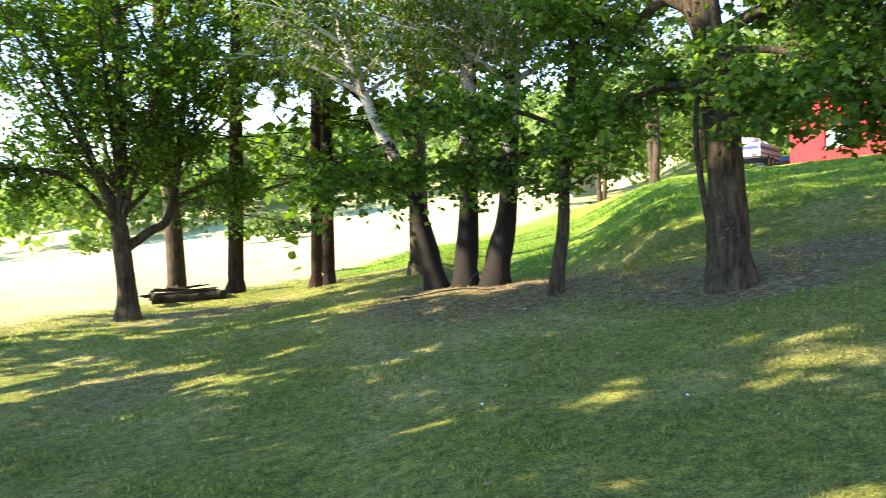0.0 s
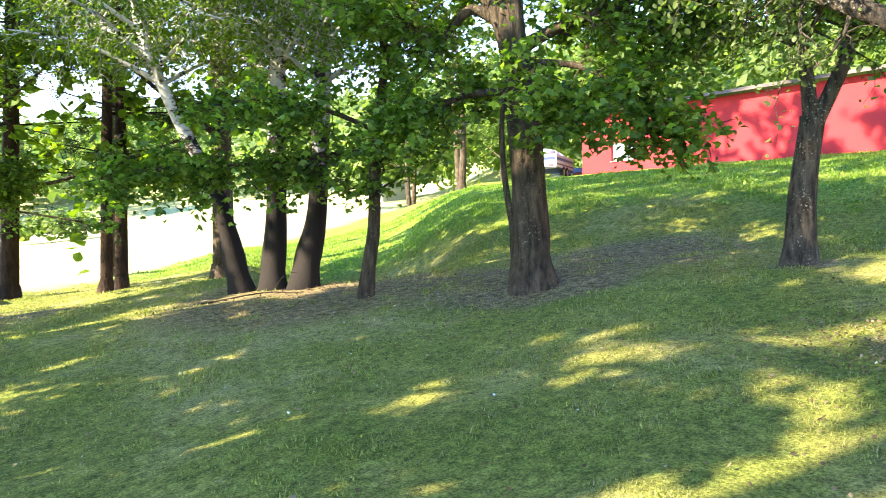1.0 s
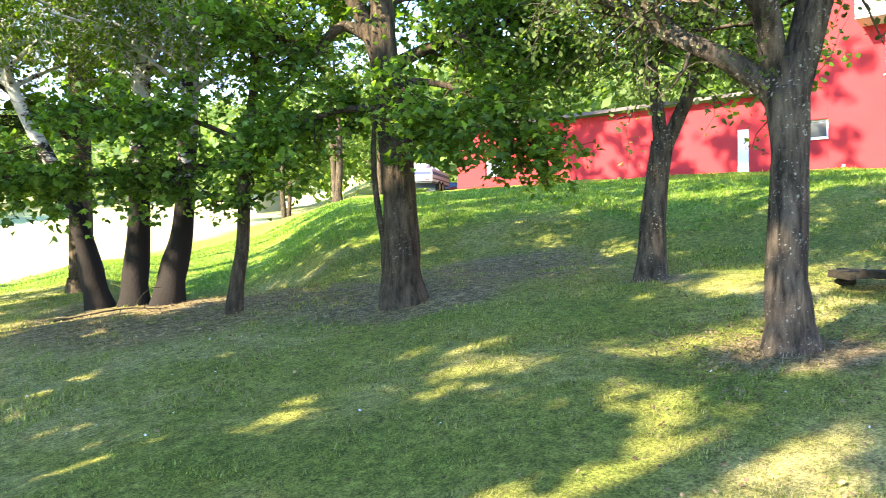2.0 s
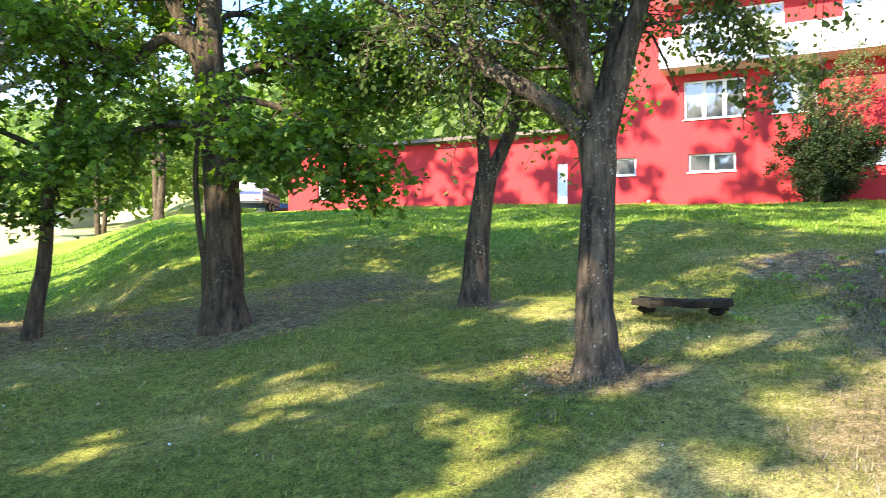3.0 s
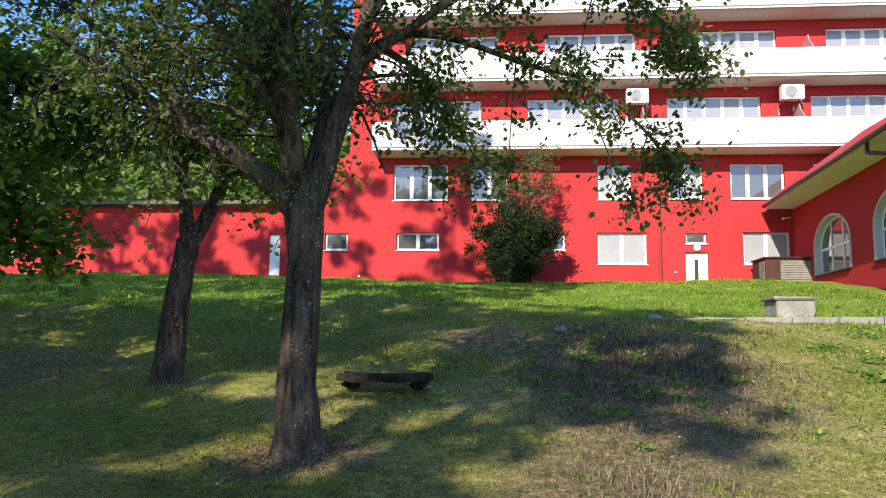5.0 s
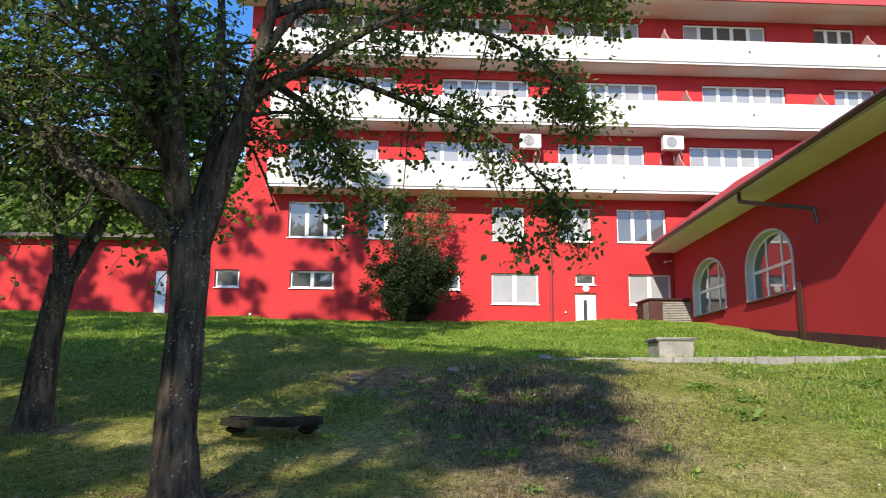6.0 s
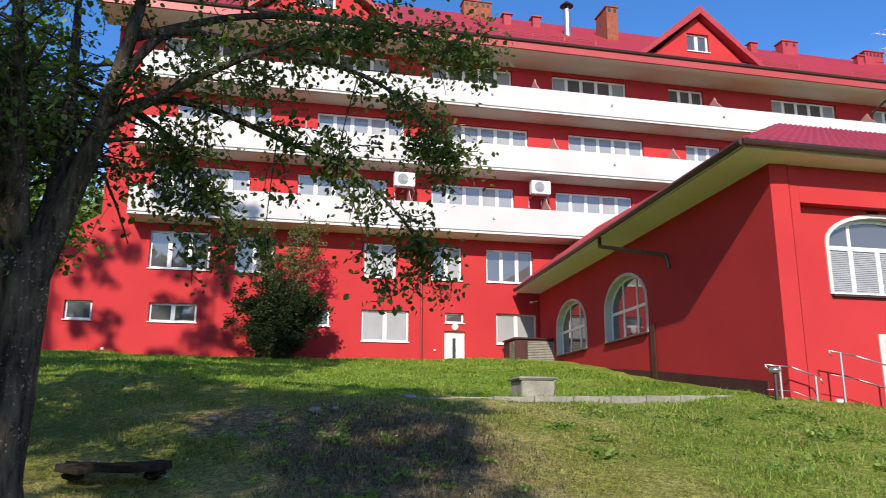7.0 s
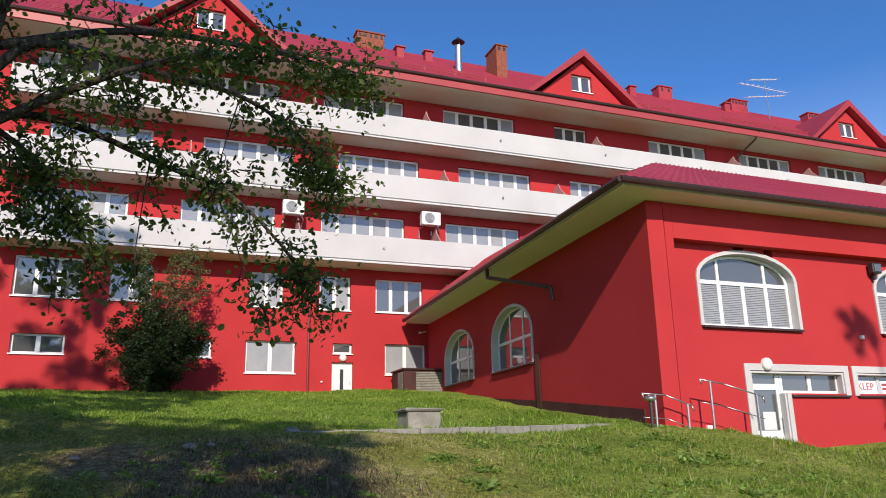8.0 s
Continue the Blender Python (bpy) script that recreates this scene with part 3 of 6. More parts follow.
rod(bm, (29.99, 8.98, 5.0), (29.99, 8.98, 5.15), 0.012)
part("door_handle", under(bm, wing), DARKMETAL, wd)
bm = bmesh.new()
prism(bm, [(29.5, 7.02), (42.5, 9.0), (42.5, 9.15), (29.5, 7.16)], "y", 8.2, 23.4)
part("roof", under(bm, wing), GUTTER, wing)

# ---- trees ----
class Growth:
    """Collects tapered tubes for wood and small folded blades for leaves."""

    def __init__(self, seed):
        self.rng = random.Random(seed)
        self.wv, self.wf, self.lv, self.lf = [], [], [], []

    def tube(self, pts, radii, sides=7):
        base = len(self.wv)
        pts = [Vector(p) for p in pts]
        u = None
        for i, p in enumerate(pts):
            d = (pts[min(i + 1, len(pts) - 1)] - pts[max(i - 1, 0)]).normalized()
            u = d.orthogonal() if u is None else u - d * u.dot(d)
            u.normalize()
            v = d.cross(u)
            for k in range(sides):
                a = 2 * math.pi * k / sides
                r = radii[i] * (1 + 0.07 * math.sin(3 * a + i * 0.25) + 0.04 * math.sin(5 * a + i * 0.4))
                self.wv.append(p + u * (r * math.cos(a)) + v * (r * math.sin(a)))
        for i in range(len(pts) - 1):
            for k in range(sides):
                a, b = base + i * sides + k, base + i * sides + (k + 1) % sides
                self.wf.append((a, b, b + sides, a + sides))
        self.wf.append(tuple(base + (len(pts) - 1) * sides + k for k in range(sides)))

    def smooth(self, pts, radii, steps):
        """Catmull-Rom through the given knots, with a little wander."""
        P = [Vector(p) for p in pts]
        out, rr = [], []
        for i in range(len(P) - 1):
            p0, p1, p2, p3 = P[max(i - 1, 0)], P[i], P[i + 1], P[min(i + 2, len(P) - 1)]
            for s in range(steps):
                t = s / steps
                q = 0.5 * ((2 * p1) + (p2 - p0) * t + (2 * p0 - 5 * p1 + 4 * p2 - p3) * t * t + (3 * p1 - p0 - 3 * p2 + p3) * t ** 3)
                out.append(q)
                rr.append(radii[i] + (radii[i + 1] - radii[i]) * t)
        out.append(P[-1])
        rr.append(radii[-1])
        return out, rr

    def leaf(self, p, size, droop=0.3, shape="oval"):
        g = self.rng
        n = Vector((g.uniform(-0.7, 0.7), g.uniform(-0.7, 0.7), g.uniform(0.35, 1.0))).normalized()
        d = n.orthogonal().normalized()
        d.rotate(Matrix.Rotation(g.uniform(0, 6.283), 3, n))
        d = (d - Vector((0, 0, droop * g.uniform(0.3, 1.6)))).normalized()
        w = n.cross(d).normalized()
        n2 = d.cross(w)
        s = size * g.uniform(0.6, 1.25)
        b = len(self.lv)
        if shape == "maple":
            o = [(0, 0), (0.18, -0.42), (0.5, -0.55), (0.55, -0.24), (1.0, 0.0), (0.55, 0.24), (0.5, 0.55), (0.18, 0.42)]
            for x, y in o:
                self.lv.append(p + d * (x * s) + w * (y * s) + n2 * (-0.35 * abs(y) * s))
            self.lf += [(b, b + 1, b + 2, b + 3), (b, b + 3, b + 4, b + 5), (b, b + 5, b + 6, b + 7)]
        elif shape == "needle":
            for x, y in ((0, 0.05), (0, -0.05), (1, 0)):
                self.lv.append(p + d * (x * s) + w * (y * s))
            self.lf.append((b, b + 1, b + 2))
        else:
            o = [(0, 0, 0), (0.35, -0.36, -0.12), (0.75, -0.26, -0.1), (1.0, 0, -0.06), (0.75, 0.26, -0.1), (0.35, 0.36, -0.12)]
            for x, y, z in o:
                self.lv.append(p + d * (x * s) + w * (y * s) + n2 * (z * s))
            self.lf += [(b, b + 1, b + 2, b + 3), (b, b + 3, b + 4, b + 5)]

    def twig(self, p, way, length, r, leaves, size, droop, shape, spread=0.06):
        g = self.rng
        pts, q, d = [p], Vector(p), Vector(way).normalized()
        k = 3
        for i in range(k):
            d = (d + Vector((g.gauss(0, 0.32), g.gauss(0, 0.32), g.gauss(0, 0.26) - droop * 0.33))).normalized()
            q = q + d * (length / k)
            pts.append(q.copy())
        self.tube(pts, [r * (1 - 0.75 * i / k) for i in range(k + 1)], 3)
        for _ in range(leaves):
            t = g.uniform(0.25, 1.0) * k
            i = min(int(t), k - 1)
            a = pts[i].lerp(pts[i + 1], t - i)
            self.leaf(a + Vector((g.gauss(0, spread), g.gauss(0, spread), g.gauss(0, spread))), size, droop, shape)
        return pts

    def limb(self, pts, radii, sides=7, steps=4, branches=0, reach=0.8, leaves=10, size=0.08, droop=0.3, shape="oval", start=0.3, lift=0.2, subs=3):
        P, R = self.smooth(pts, radii, steps)
        self.tube(P, R, sides)
        g = self.rng
        n = len(P) - 1
        for _ in range(branches):
            t = (start + (1 - start) * g.random() ** 0.8) * n
            i = min(int(t), n - 1)
            p, d = P[i].lerp(P[i + 1], t - i), (P[i + 1] - P[i]).normalized()
            side = Vector((g.gauss(0, 1), g.gauss(0, 1), g.gauss(0, 0.7) + lift))
            w = (d * 0.6 + side.normalized()).normalized()
            L = reach * g.uniform(0.45, 1.15) * (1.15 - 0.45 * t / n)
            q = self.twig(p, w, L, max(0.006, R[i] * 0.32), leaves, size, droop, shape)
            for _ in range(subs):
                k = g.randint(1, 3)
                e = (q[k] - q[k - 1]).normalized() + Vector((g.gauss(0, 0.8), g.gauss(0, 0.8), g.gauss(0, 0.6)))
                self.twig(q[k], e, L * g.uniform(0.35, 0.65), 0.006, leaves, size, droop, shape)
        return P

    def build(self, name, at, bark, leafmat, label, category="tree", group="trees on the slope", crown="crown"):
        root = empty(name, at, label, category, group)
        o = Vector(at)
        mesh_object("trunk", [v - o for v in self.wv], self.wf, bark, root, smooth=True)
        if self.lv:
            mesh_object(crown, [v - o for v in self.lv], self.lf, leafmat, root)
        return root


def trunk_flare(pts, radii):
    """Adds a root flare below the first knot."""
    p = Vector(pts[0])
    q = Vector(pts[1])
    d = (q - p).normalized()
    gap = min(0.28, (q - p).length / 3.2)
    return [p - d * gap, p, p + d * gap, p + d * gap * 2] + [Vector(v) for v in pts[1:]], [radii[0] * 1.8, radii[0] * 1.38, radii[0] * 1.06, radii[0]] + list(radii[1:])


def grounded(x, y):
    return (x, y, height(x, y))


def scatter_tree(name, x, y, tall, r, seed, bark, leafmat, label, size=0.12, shape="oval", clear=2.0, wide=2.6, limbs=14, branches=7, leaves=12, subs=3, lean=(0, 0), group="trees on the slope", droop=0.3):
    """A broadleaf tree from its height, girth and spread."""
    g = Growth(seed)
    z = height(x, y)
    knots = [(x + lean[0] * t + 0.12 * math.sin(seed + 4 * t), y + lean[1] * t + 0.12 * math.cos(seed * 2 + 5 * t), z + tall * t) for t in (0, 0.25, 0.5, 0.75, 1.0)]
    P, R = trunk_flare(knots, [r, r * 0.85, r * 0.62, r * 0.36, r * 0.1])
    T = g.limb(P, R, 9, 4)
    for i in range(limbs):
        h = clear + (tall * 0.97 - clear) * (i + g.rng.random()) / limbs
        f = (h / tall)
        near = min(T, key=lambda q: abs(q.z - z - h))
        a = g.rng.uniform(0, 6.283)
        L = wide * (1.0 - 0.65 * ((h - clear) / (tall - clear))) * g.rng.uniform(0.7, 1.15)
        d = Vector((math.cos(a), math.sin(a), g.rng.uniform(0.15, 0.7)))
        g.limb([near, near + d * (L * 0.45), near + d * L + Vector((0, 0, 0.12 * L))], [r * 0.36 * (1.1 - f), r * 0.2 * (1.1 - f), 0.012], 6, 3, branches, L * 0.45, leaves, size, droop, shape, 0.25, 0.2, subs)
    return g.build(name, (x, y, z), bark, leafmat, label, group=group)


# the lichen-spotted tree beside the bench slab
g = Growth(11)
at1 = grounded(5.55, 1.23)
P, R = trunk_flare([at1, (5.57, 1.25, 1.43), (5.59, 1.24, 2.18), (5.58, 1.26, 2.62)], [0.150, 0.132, 0.125, 0.15])
g.limb(P, R, 14, 6)
kw = dict(leaves=12, size=0.047, droop=0.75, subs=3)
g.limb([(5.58, 1.28, 2.50), (5.55, 1.40, 2.66), (5.47, 1.61, 2.84), (5.37, 1.88, 3.01), (5.26, 2.14, 3.16), (4.9, 2.4, 3.36), (4.5, 2.6, 3.5)], [0.10, 0.09, 0.075, 0.065, 0.055, 0.03, 0.012], 8, 4, 28, 0.9, start=0.45, **kw)
g.limb([(5.58, 1.28, 2.55), (5.55, 1.38, 3.11), (5.52, 1.47, 3.58), (5.40, 1.62, 4.3), (5.3, 1.75, 5.4)], [0.12, 0.085, 0.07, 0.045, 0.012], 8, 4, 42, 1.0, start=0.2, **kw)
g.limb([(5.60, 1.22, 2.55), (5.63, 1.06, 3.12), (5.66, 0.92, 3.65), (5.70, 0.78, 4.4), (5.8, 0.6, 5.6)], [0.12, 0.085, 0.07, 0.05, 0.012], 8, 4, 31, 0.9, start=0.3, **kw)
g.limb([(5.58, 1.25, 2.62), (5.75, 1.15, 3.3), (5.95, 1.2, 4.0), (6.2, 1.3, 5.2)], [0.09, 0.07, 0.05, 0.012], 7, 4, 28, 0.9, start=0.3, **kw)
g.limb([(5.57, 1.28, 2.62), (5.3, 1.3, 3.3), (4.9, 1.25, 3.9), (4.5, 1.2, 4.6)], [0.08, 0.06, 0.04, 0.012], 7, 4, 21, 0.8, start=0.4, **kw)
g.limb([(5.68, 0.98, 3.4), (5.72, 0.75, 3.86), (5.81, 0.28, 3.95), (5.84, -0.41, 3.71), (5.81, -0.85, 3.55), (5.74, -1.33, 3.05), (5.73, -1.42, 2.68)], [0.045, 0.035, 0.028, 0.02, 0.015, 0.01, 0.006], 6, 4, 42, 0.42, start=0.2, **kw)
g.limb([(5.70, 0.85, 4.0), (5.77, 0.50, 4.5), (5.84, -0.22, 4.45), (5.8, -0.93, 4.32), (5.72, -1.42, 3.96), (5.67, -1.67, 3.58)], [0.04, 0.033, 0.026, 0.018, 0.012, 0.006], 6, 4, 39, 0.42, start=0.2, **kw)
g.limb([(5.72, 0.75, 4.4), (5.84, -0.1, 4.75), (5.76, -1.2, 4.72), (5.61, -1.87, 4.52)], [0.035, 0.026, 0.016, 0.006], 6, 5, 36, 0.42, start=0.2, **kw)
g.limb([(5.72, 0.75, 3.86), (5.79, 0.45, 3.66), (5.81, 0.25, 3.40), (5.83, -0.02, 2.95)], [0.025, 0.018, 0.012, 0.005], 6, 4, 25, 0.35, start=0.2, **kw)
# boughs that spread over the slope on the far side of the fork
g.limb([(5.37, 1.88, 3.01), (5.40, 2.30, 3.45), (5.30, 2.75, 3.85), (5.15, 3.2, 4.1)], [0.05, 0.038, 0.024, 0.008], 6, 4, 23, 0.8, start=0.15, **kw)
g.limb([(5.47, 1.55, 3.85), (5.45, 2.1, 4.25), (5.5, 2.7, 4.45), (5.5, 3.3, 4.4)], [0.05, 0.035, 0.022, 0.008], 6, 4, 23, 0.8, start=0.15, **kw)
g.limb([(5.55, 1.38, 3.11), (5.2, 1.6, 3.5), (4.9, 1.75, 3.75), (4.6, 1.9, 3.8)], [0.045, 0.03, 0.02, 0.008], 6, 4, 20, 0.7, start=0.2, **kw)
g.limb([(5.66, 0.92, 3.65), (5.6, 0.45, 3.95), (5.4, -0.1, 4.2), (5.2, -0.6, 4.3), (5.0, -1.0, 4.2)], [0.04, 0.03, 0.022, 0.014, 0.006], 6, 4, 24, 0.45, start=0.2, **kw)
# long thin shoots that hang almost bare
for x, y, z, drop in ((5.78, 0.42, 3.72, 0.95), (5.80, 0.20, 3.55, 0.8), (5.84, -0.30, 3.72, 0.9), (5.82, -0.75, 3.58, 1.0), (5.80, 0.55, 3.9, 0.7), (5.80, -0.9, 4.3, 0.8)):
    e = Vector((g.rng.uniform(-0.12, 0.12), g.rng.uniform(-0.22, 0.1), 0))
    g.limb([(x, y, z), Vector((x, y, z - drop * 0.35)) + e * 0.8, Vector((x, y, z - drop * 0.75)) + e * 1.6, Vector((x, y, z - drop)) + e * 2.4], [0.008, 0.006, 0.005, 0.003], 4, 4, 9, 0.22, 5, 0.055, 0.9, start=0.4, lift=-0.3, subs=1)
g.build("tree", at1, BARK, LEAF_APPLE, "forked tree with lichen-spotted grey bark and sparse dull leaves")

# slim forked tree further up
g = Growth(12)
at2 = grounded(7.93, 3.28)
P, R = trunk_flare([at2, (7.95, 3.22, 2.07), (7.98, 3.16, 2.65)], [0.145, 0.125, 0.12])
g.limb(P, R, 12, 6)
kw = dict(leaves=10, size=0.07, droop=0.5, subs=4)
g.limb([(7.98, 3.16, 2.55), (7.96, 3.22, 3.23), (7.91, 3.33, 3.87), (7.8, 3.5, 4.6), (7.6, 3.7, 5.8)], [0.09, 0.07, 0.055, 0.04, 0.012], 8, 4, 76, 1.1, start=0.25, **kw)
g.limb([(7.98, 3.14, 2.55), (8.1, 2.87, 3.24), (8.13, 2.79, 3.82), (8.21, 2.55, 4.5), (8.4, 2.3, 5.6)], [0.09, 0.075, 0.06, 0.04, 0.012], 8, 4, 76, 1.1, start=0.3, **kw)
g.limb([(7.93, 3.3, 3.4), (7.8, 3.8, 3.7), (7.7, 4.4, 3.7), (7.6, 4.9, 3.4)], [0.04, 0.03, 0.02, 0.008], 6, 4, 44, 0.7, start=0.2, **kw)
g.limb([(8.1, 2.85, 3.3), (8.1, 2.3, 3.6), (8.0, 1.8, 3.5)], [0.035, 0.025, 0.008], 6, 4, 26, 0.6, start=0.2, **kw)
g.limb([(7.91, 3.33, 3.87), (7.6, 3.9, 4.3), (7.4, 4.6, 4.5), (7.2, 5.2, 4.3)], [0.05, 0.035, 0.022, 0.008], 6, 4, 45, 1.0, start=0.15, **kw)
g.limb([(8.13, 2.79, 3.82), (8.0, 2.3, 4.2), (7.8, 1.9, 4.4)], [0.04, 0.03, 0.01], 6, 4, 30, 0.8, start=0.2, **kw)
g.build("tree", at2, BARK, LEAF_MAPLE, "slim forked tree with a pale base and leafy crown")

# thick maple
g = Growth(13)
at3 = grounded(6.33, 5.50)
P, R = trunk_flare([at3, (6.32, 5.55, 2.01), (6.27, 5.60, 3.15), (6.22, 5.67, 3.84), (6.2, 5.66, 4.8), (6.15, 5.7, 7.5), (6.15, 5.75, 11.5), (6.2, 5.8, 17.2)], [0.215, 0.19, 0.178, 0.16, 0.13, 0.11, 0.075, 0.02])
g.limb(P, R, 14, 6)
g.limb([(6.27, 5.60, 0.85), (6.22, 5.69, 1.55), (6.17, 5.75, 2.10), (6.15, 5.77, 2.65), (6.18, 5.72, 3.3)], [0.045, 0.038, 0.034, 0.03, 0.02], 8, 5)
kw = dict(leaves=8, size=0.092, droop=0.5, shape="maple", subs=4)
kw_high = dict(leaves=11, size=0.23, droop=0.5, subs=2)
g.limb([(6.2, 5.68, 3.5), (6.12, 5.76, 3.9), (5.92, 5.96, 4.5), (5.6, 6.2, 5.6), (5.3, 6.5, 7.2)], [0.11, 0.10, 0.085, 0.06, 0.02], 9, 4, 40, 0.9, start=0.4, **kw)
g.limb([(6.25, 5.62, 3.10), (5.95, 5.92, 3.08), (5.77, 6.10, 3.03), (5.45, 6.37, 2.86), (5.1, 6.7, 2.75)], [0.05, 0.042, 0.036, 0.028, 0.012], 8, 4, 26, 0.7, start=0.5, **kw)
g.limb([(6.16, 5.72, 3.84), (5.9, 5.98, 4.01), (5.63, 6.22, 3.72), (5.32, 6.48, 3.89), (4.9, 6.9, 4.1)], [0.08, 0.06, 0.05, 0.035, 0.015], 8, 4, 36, 0.8, start=0.3, **kw)
g.limb([(6.2, 5.66, 3.5), (6.57, 5.44, 3.75), (6.84, 5.1, 3.9), (7.3, 4.7, 4.1), (7.8, 4.3, 4.2)], [0.09, 0.07, 0.05, 0.035, 0.012], 8, 4, 60, 0.95, start=0.25, **kw)
g.limb([(6.2, 5.66, 3.3), (6.0, 5.2, 3.2), (5.95, 4.85, 2.95), (6.0, 4.5, 2.7)], [0.05, 0.035, 0.022, 0.01], 7, 4, 30, 0.6, start=0.3, **kw)
g.limb([(6.25, 5.6, 3.4), (6.5, 5.0, 3.3), (6.7, 4.5, 3.0), (6.9, 4.1, 2.55)], [0.05, 0.035, 0.022, 0.01], 7, 4, 44, 0.65, start=0.3, **kw)
for i in range(34):
    a = 0.7 * i + 0.3
    d = Vector((math.cos(a), math.sin(a), 0.4))
    b = Vector((6.15, 5.72, 4.2 + 0.36 * i))
    L = 2.6 - 0.012 * i
    low = b.z < 6.2
    g.limb([b, b + d * L * 0.5, b + d * L - Vector((0, 0, 0.5 if low else 0))], [0.05, 0.035, 0.012], 6, 3, 30 if low else 14, 0.85, start=0.2, **(kw if low else kw_high))
g.build("tree", at3, BARK_DARK, LEAF_MAPLE, "thick-trunked maple with a slim stem grown beside it")

# young maple with its long low bough
g = Growth(14)
at4 = grounded(5.45, 7.43)
P, R = trunk_flare([at4, (5.54, 7.37, 1.64), (5.57, 7.34, 2.53), (5.68, 7.27, 3.7), (5.58, 7.34, 4.6), (5.5, 7.4, 6.0)], [0.085, 0.075, 0.075, 0.05, 0.035, 0.012])
g.limb(P, R, 10, 5, 40, 0.8, start=0.55, **kw)
g.limb([(5.57, 7.34, 2.5), (5.88, 7.1, 2.9), (6.25, 6.79, 3.12), (6.69, 6.35, 3.26)], [0.05, 0.04, 0.03, 0.012], 7, 4, 22, 0.6, start=0.3, **kw)
g.limb([(5.56, 7.34, 2.55), (4.98, 7.75, 2.48), (4.24, 8.18, 2.38), (3.49, 8.53, 2.36), (2.9, 8.77, 2.16)], [0.045, 0.035, 0.026, 0.018, 0.008], 7, 4, 64, 0.55, start=0.15, lift=0.0, **kw)
g.limb([(5.56, 7.34, 2.8), (5.0, 7.5, 3.0), (4.3, 7.7, 3.1), (3.8, 7.9, 3.0)], [0.035, 0.026, 0.018, 0.008], 6, 4, 40, 0.6, start=0.2, **kw)
g.build("tree", at4, BARK_DARK, LEAF_MAPLE, "young maple with a long drooping low bough")

# birches in a clump
kwb = dict(leaves=9, size=0.055, droop=0.9, subs=3)
for seed, knots, rad in ((21, [(5.45, 9.69), (5.5, 9.66, 1.92), (5.54, 9.64, 3.3), (5.57, 9.62, 4.52), (5.62, 9.59, 5.4), (5.7, 9.5, 10.5), (5.8, 9.4, 22.5)], (0.17, 0.145, 0.13, 0.12, 0.11, 0.07, 0.02)),
                         (22, [(5.72, 9.30), (5.89, 9.19, 1.91), (5.97, 9.14, 3.28), (6.01, 9.11, 4.24), (6.05, 9.09, 5.28), (6.1, 9.0, 10.5), (6.2, 8.9, 22.0)], (0.18, 0.14, 0.125, 0.115, 0.105, 0.07, 0.02)),
                         (23, [(5.17, 10.07), (4.97, 10.16, 1.69), (4.84, 10.23, 2.26), (4.31, 10.46, 3.46), (3.9, 10.62, 4.84), (3.3, 10.8, 8.5), (3.0, 10.9, 19.0)], (0.16, 0.12, 0.105, 0.08, 0.065, 0.05, 0.02))):
    g = Growth(seed)
    b = grounded(*knots[0])
    P, R = trunk_flare([b] + knots[1:], rad)
    T = g.limb(P, R, 11, 5)
    high = [q for q in T if q.z > b[2] + 2.9]
    for i in range(38):
        q = high[int(len(high) * i / 38)]
        a = i * 2.4 + seed
        d = Vector((math.cos(a), math.sin(a), 0.55))
        L = 2.0 - 0.035 * i if i < 14 else 2.9 - 0.05 * (i - 14)
        g.limb([q, q + d * L * 0.5, q + d * L - Vector((0, 0, 0.2 * L))], [0.04, 0.025, 0.008], 6, 3, 16, 0.75, start=0.2, lift=-0.2, **(kwb if q.z < 8.5 else dict(leaves=9, size=0.18, droop=0.9, subs=1)))
    g.build("birch_tree", b, BARK_BIRCH, LEAF_BIRCH, "birch with white patched bark, black toward the foot", group="birch clump")


def conifer(name, x, y, top, tall, r, seed, bark, label, clear=2.4, wide=1.8, whorls=26, group="pines at the meadow's edge"):
    g = Growth(seed)
    b = grounded(x, y)
    P, R = trunk_flare([b, (x + (top[0] - x) * 0.4, y, b[2] + tall * 0.4), (top[0], top[1], b[2] + tall)], [r, r * 0.75, r * 0.15])
    T = g.limb(P, R, 9, 8)
    for i in range(whorls):
        h = clear + (tall - clear) * i / whorls
        q = min(T, key=lambda v: abs(v.z - b[2] - h))
        for k in range(3):
            a = g.rng.uniform(0, 6.283)
            L = wide * (1 - 0.5 * i / whorls) * g.rng.uniform(0.6, 1.2)
            d = Vector((math.cos(a), math.sin(a), g.rng.uniform(-0.2, 0.25)))
            g.limb([q, q + d * L * 0.5, q + d * L], [0.025, 0.016, 0.006], 5, 2, 7, 0.45, 16, 0.16, 0.3, "needle", 0.3, 0.0, 2)
    return g.build(name, b, bark, LEAF_PINE, label, group=group, crown="needles")


conifer("pine_tree", 5.48, 16.0, (5.95, 15.8), 21.0, 0.125, 31, BARK_PINE, "slim pine with reddish bark and thin branches")
conifer("pine_tree", 5.05, 15.62, (5.7, 15.4), 20.0, 0.115, 32, BARK_PINE, "slim pine with reddish bark and thin branches")
conifer("spruce_tree", 3.71, 17.39, (4.5, 17.2), 20.0, 0.18, 33, BARK_PINE, "tall spruce with a bare lower trunk and drooping twigs", 1.6, 2.2, 30)

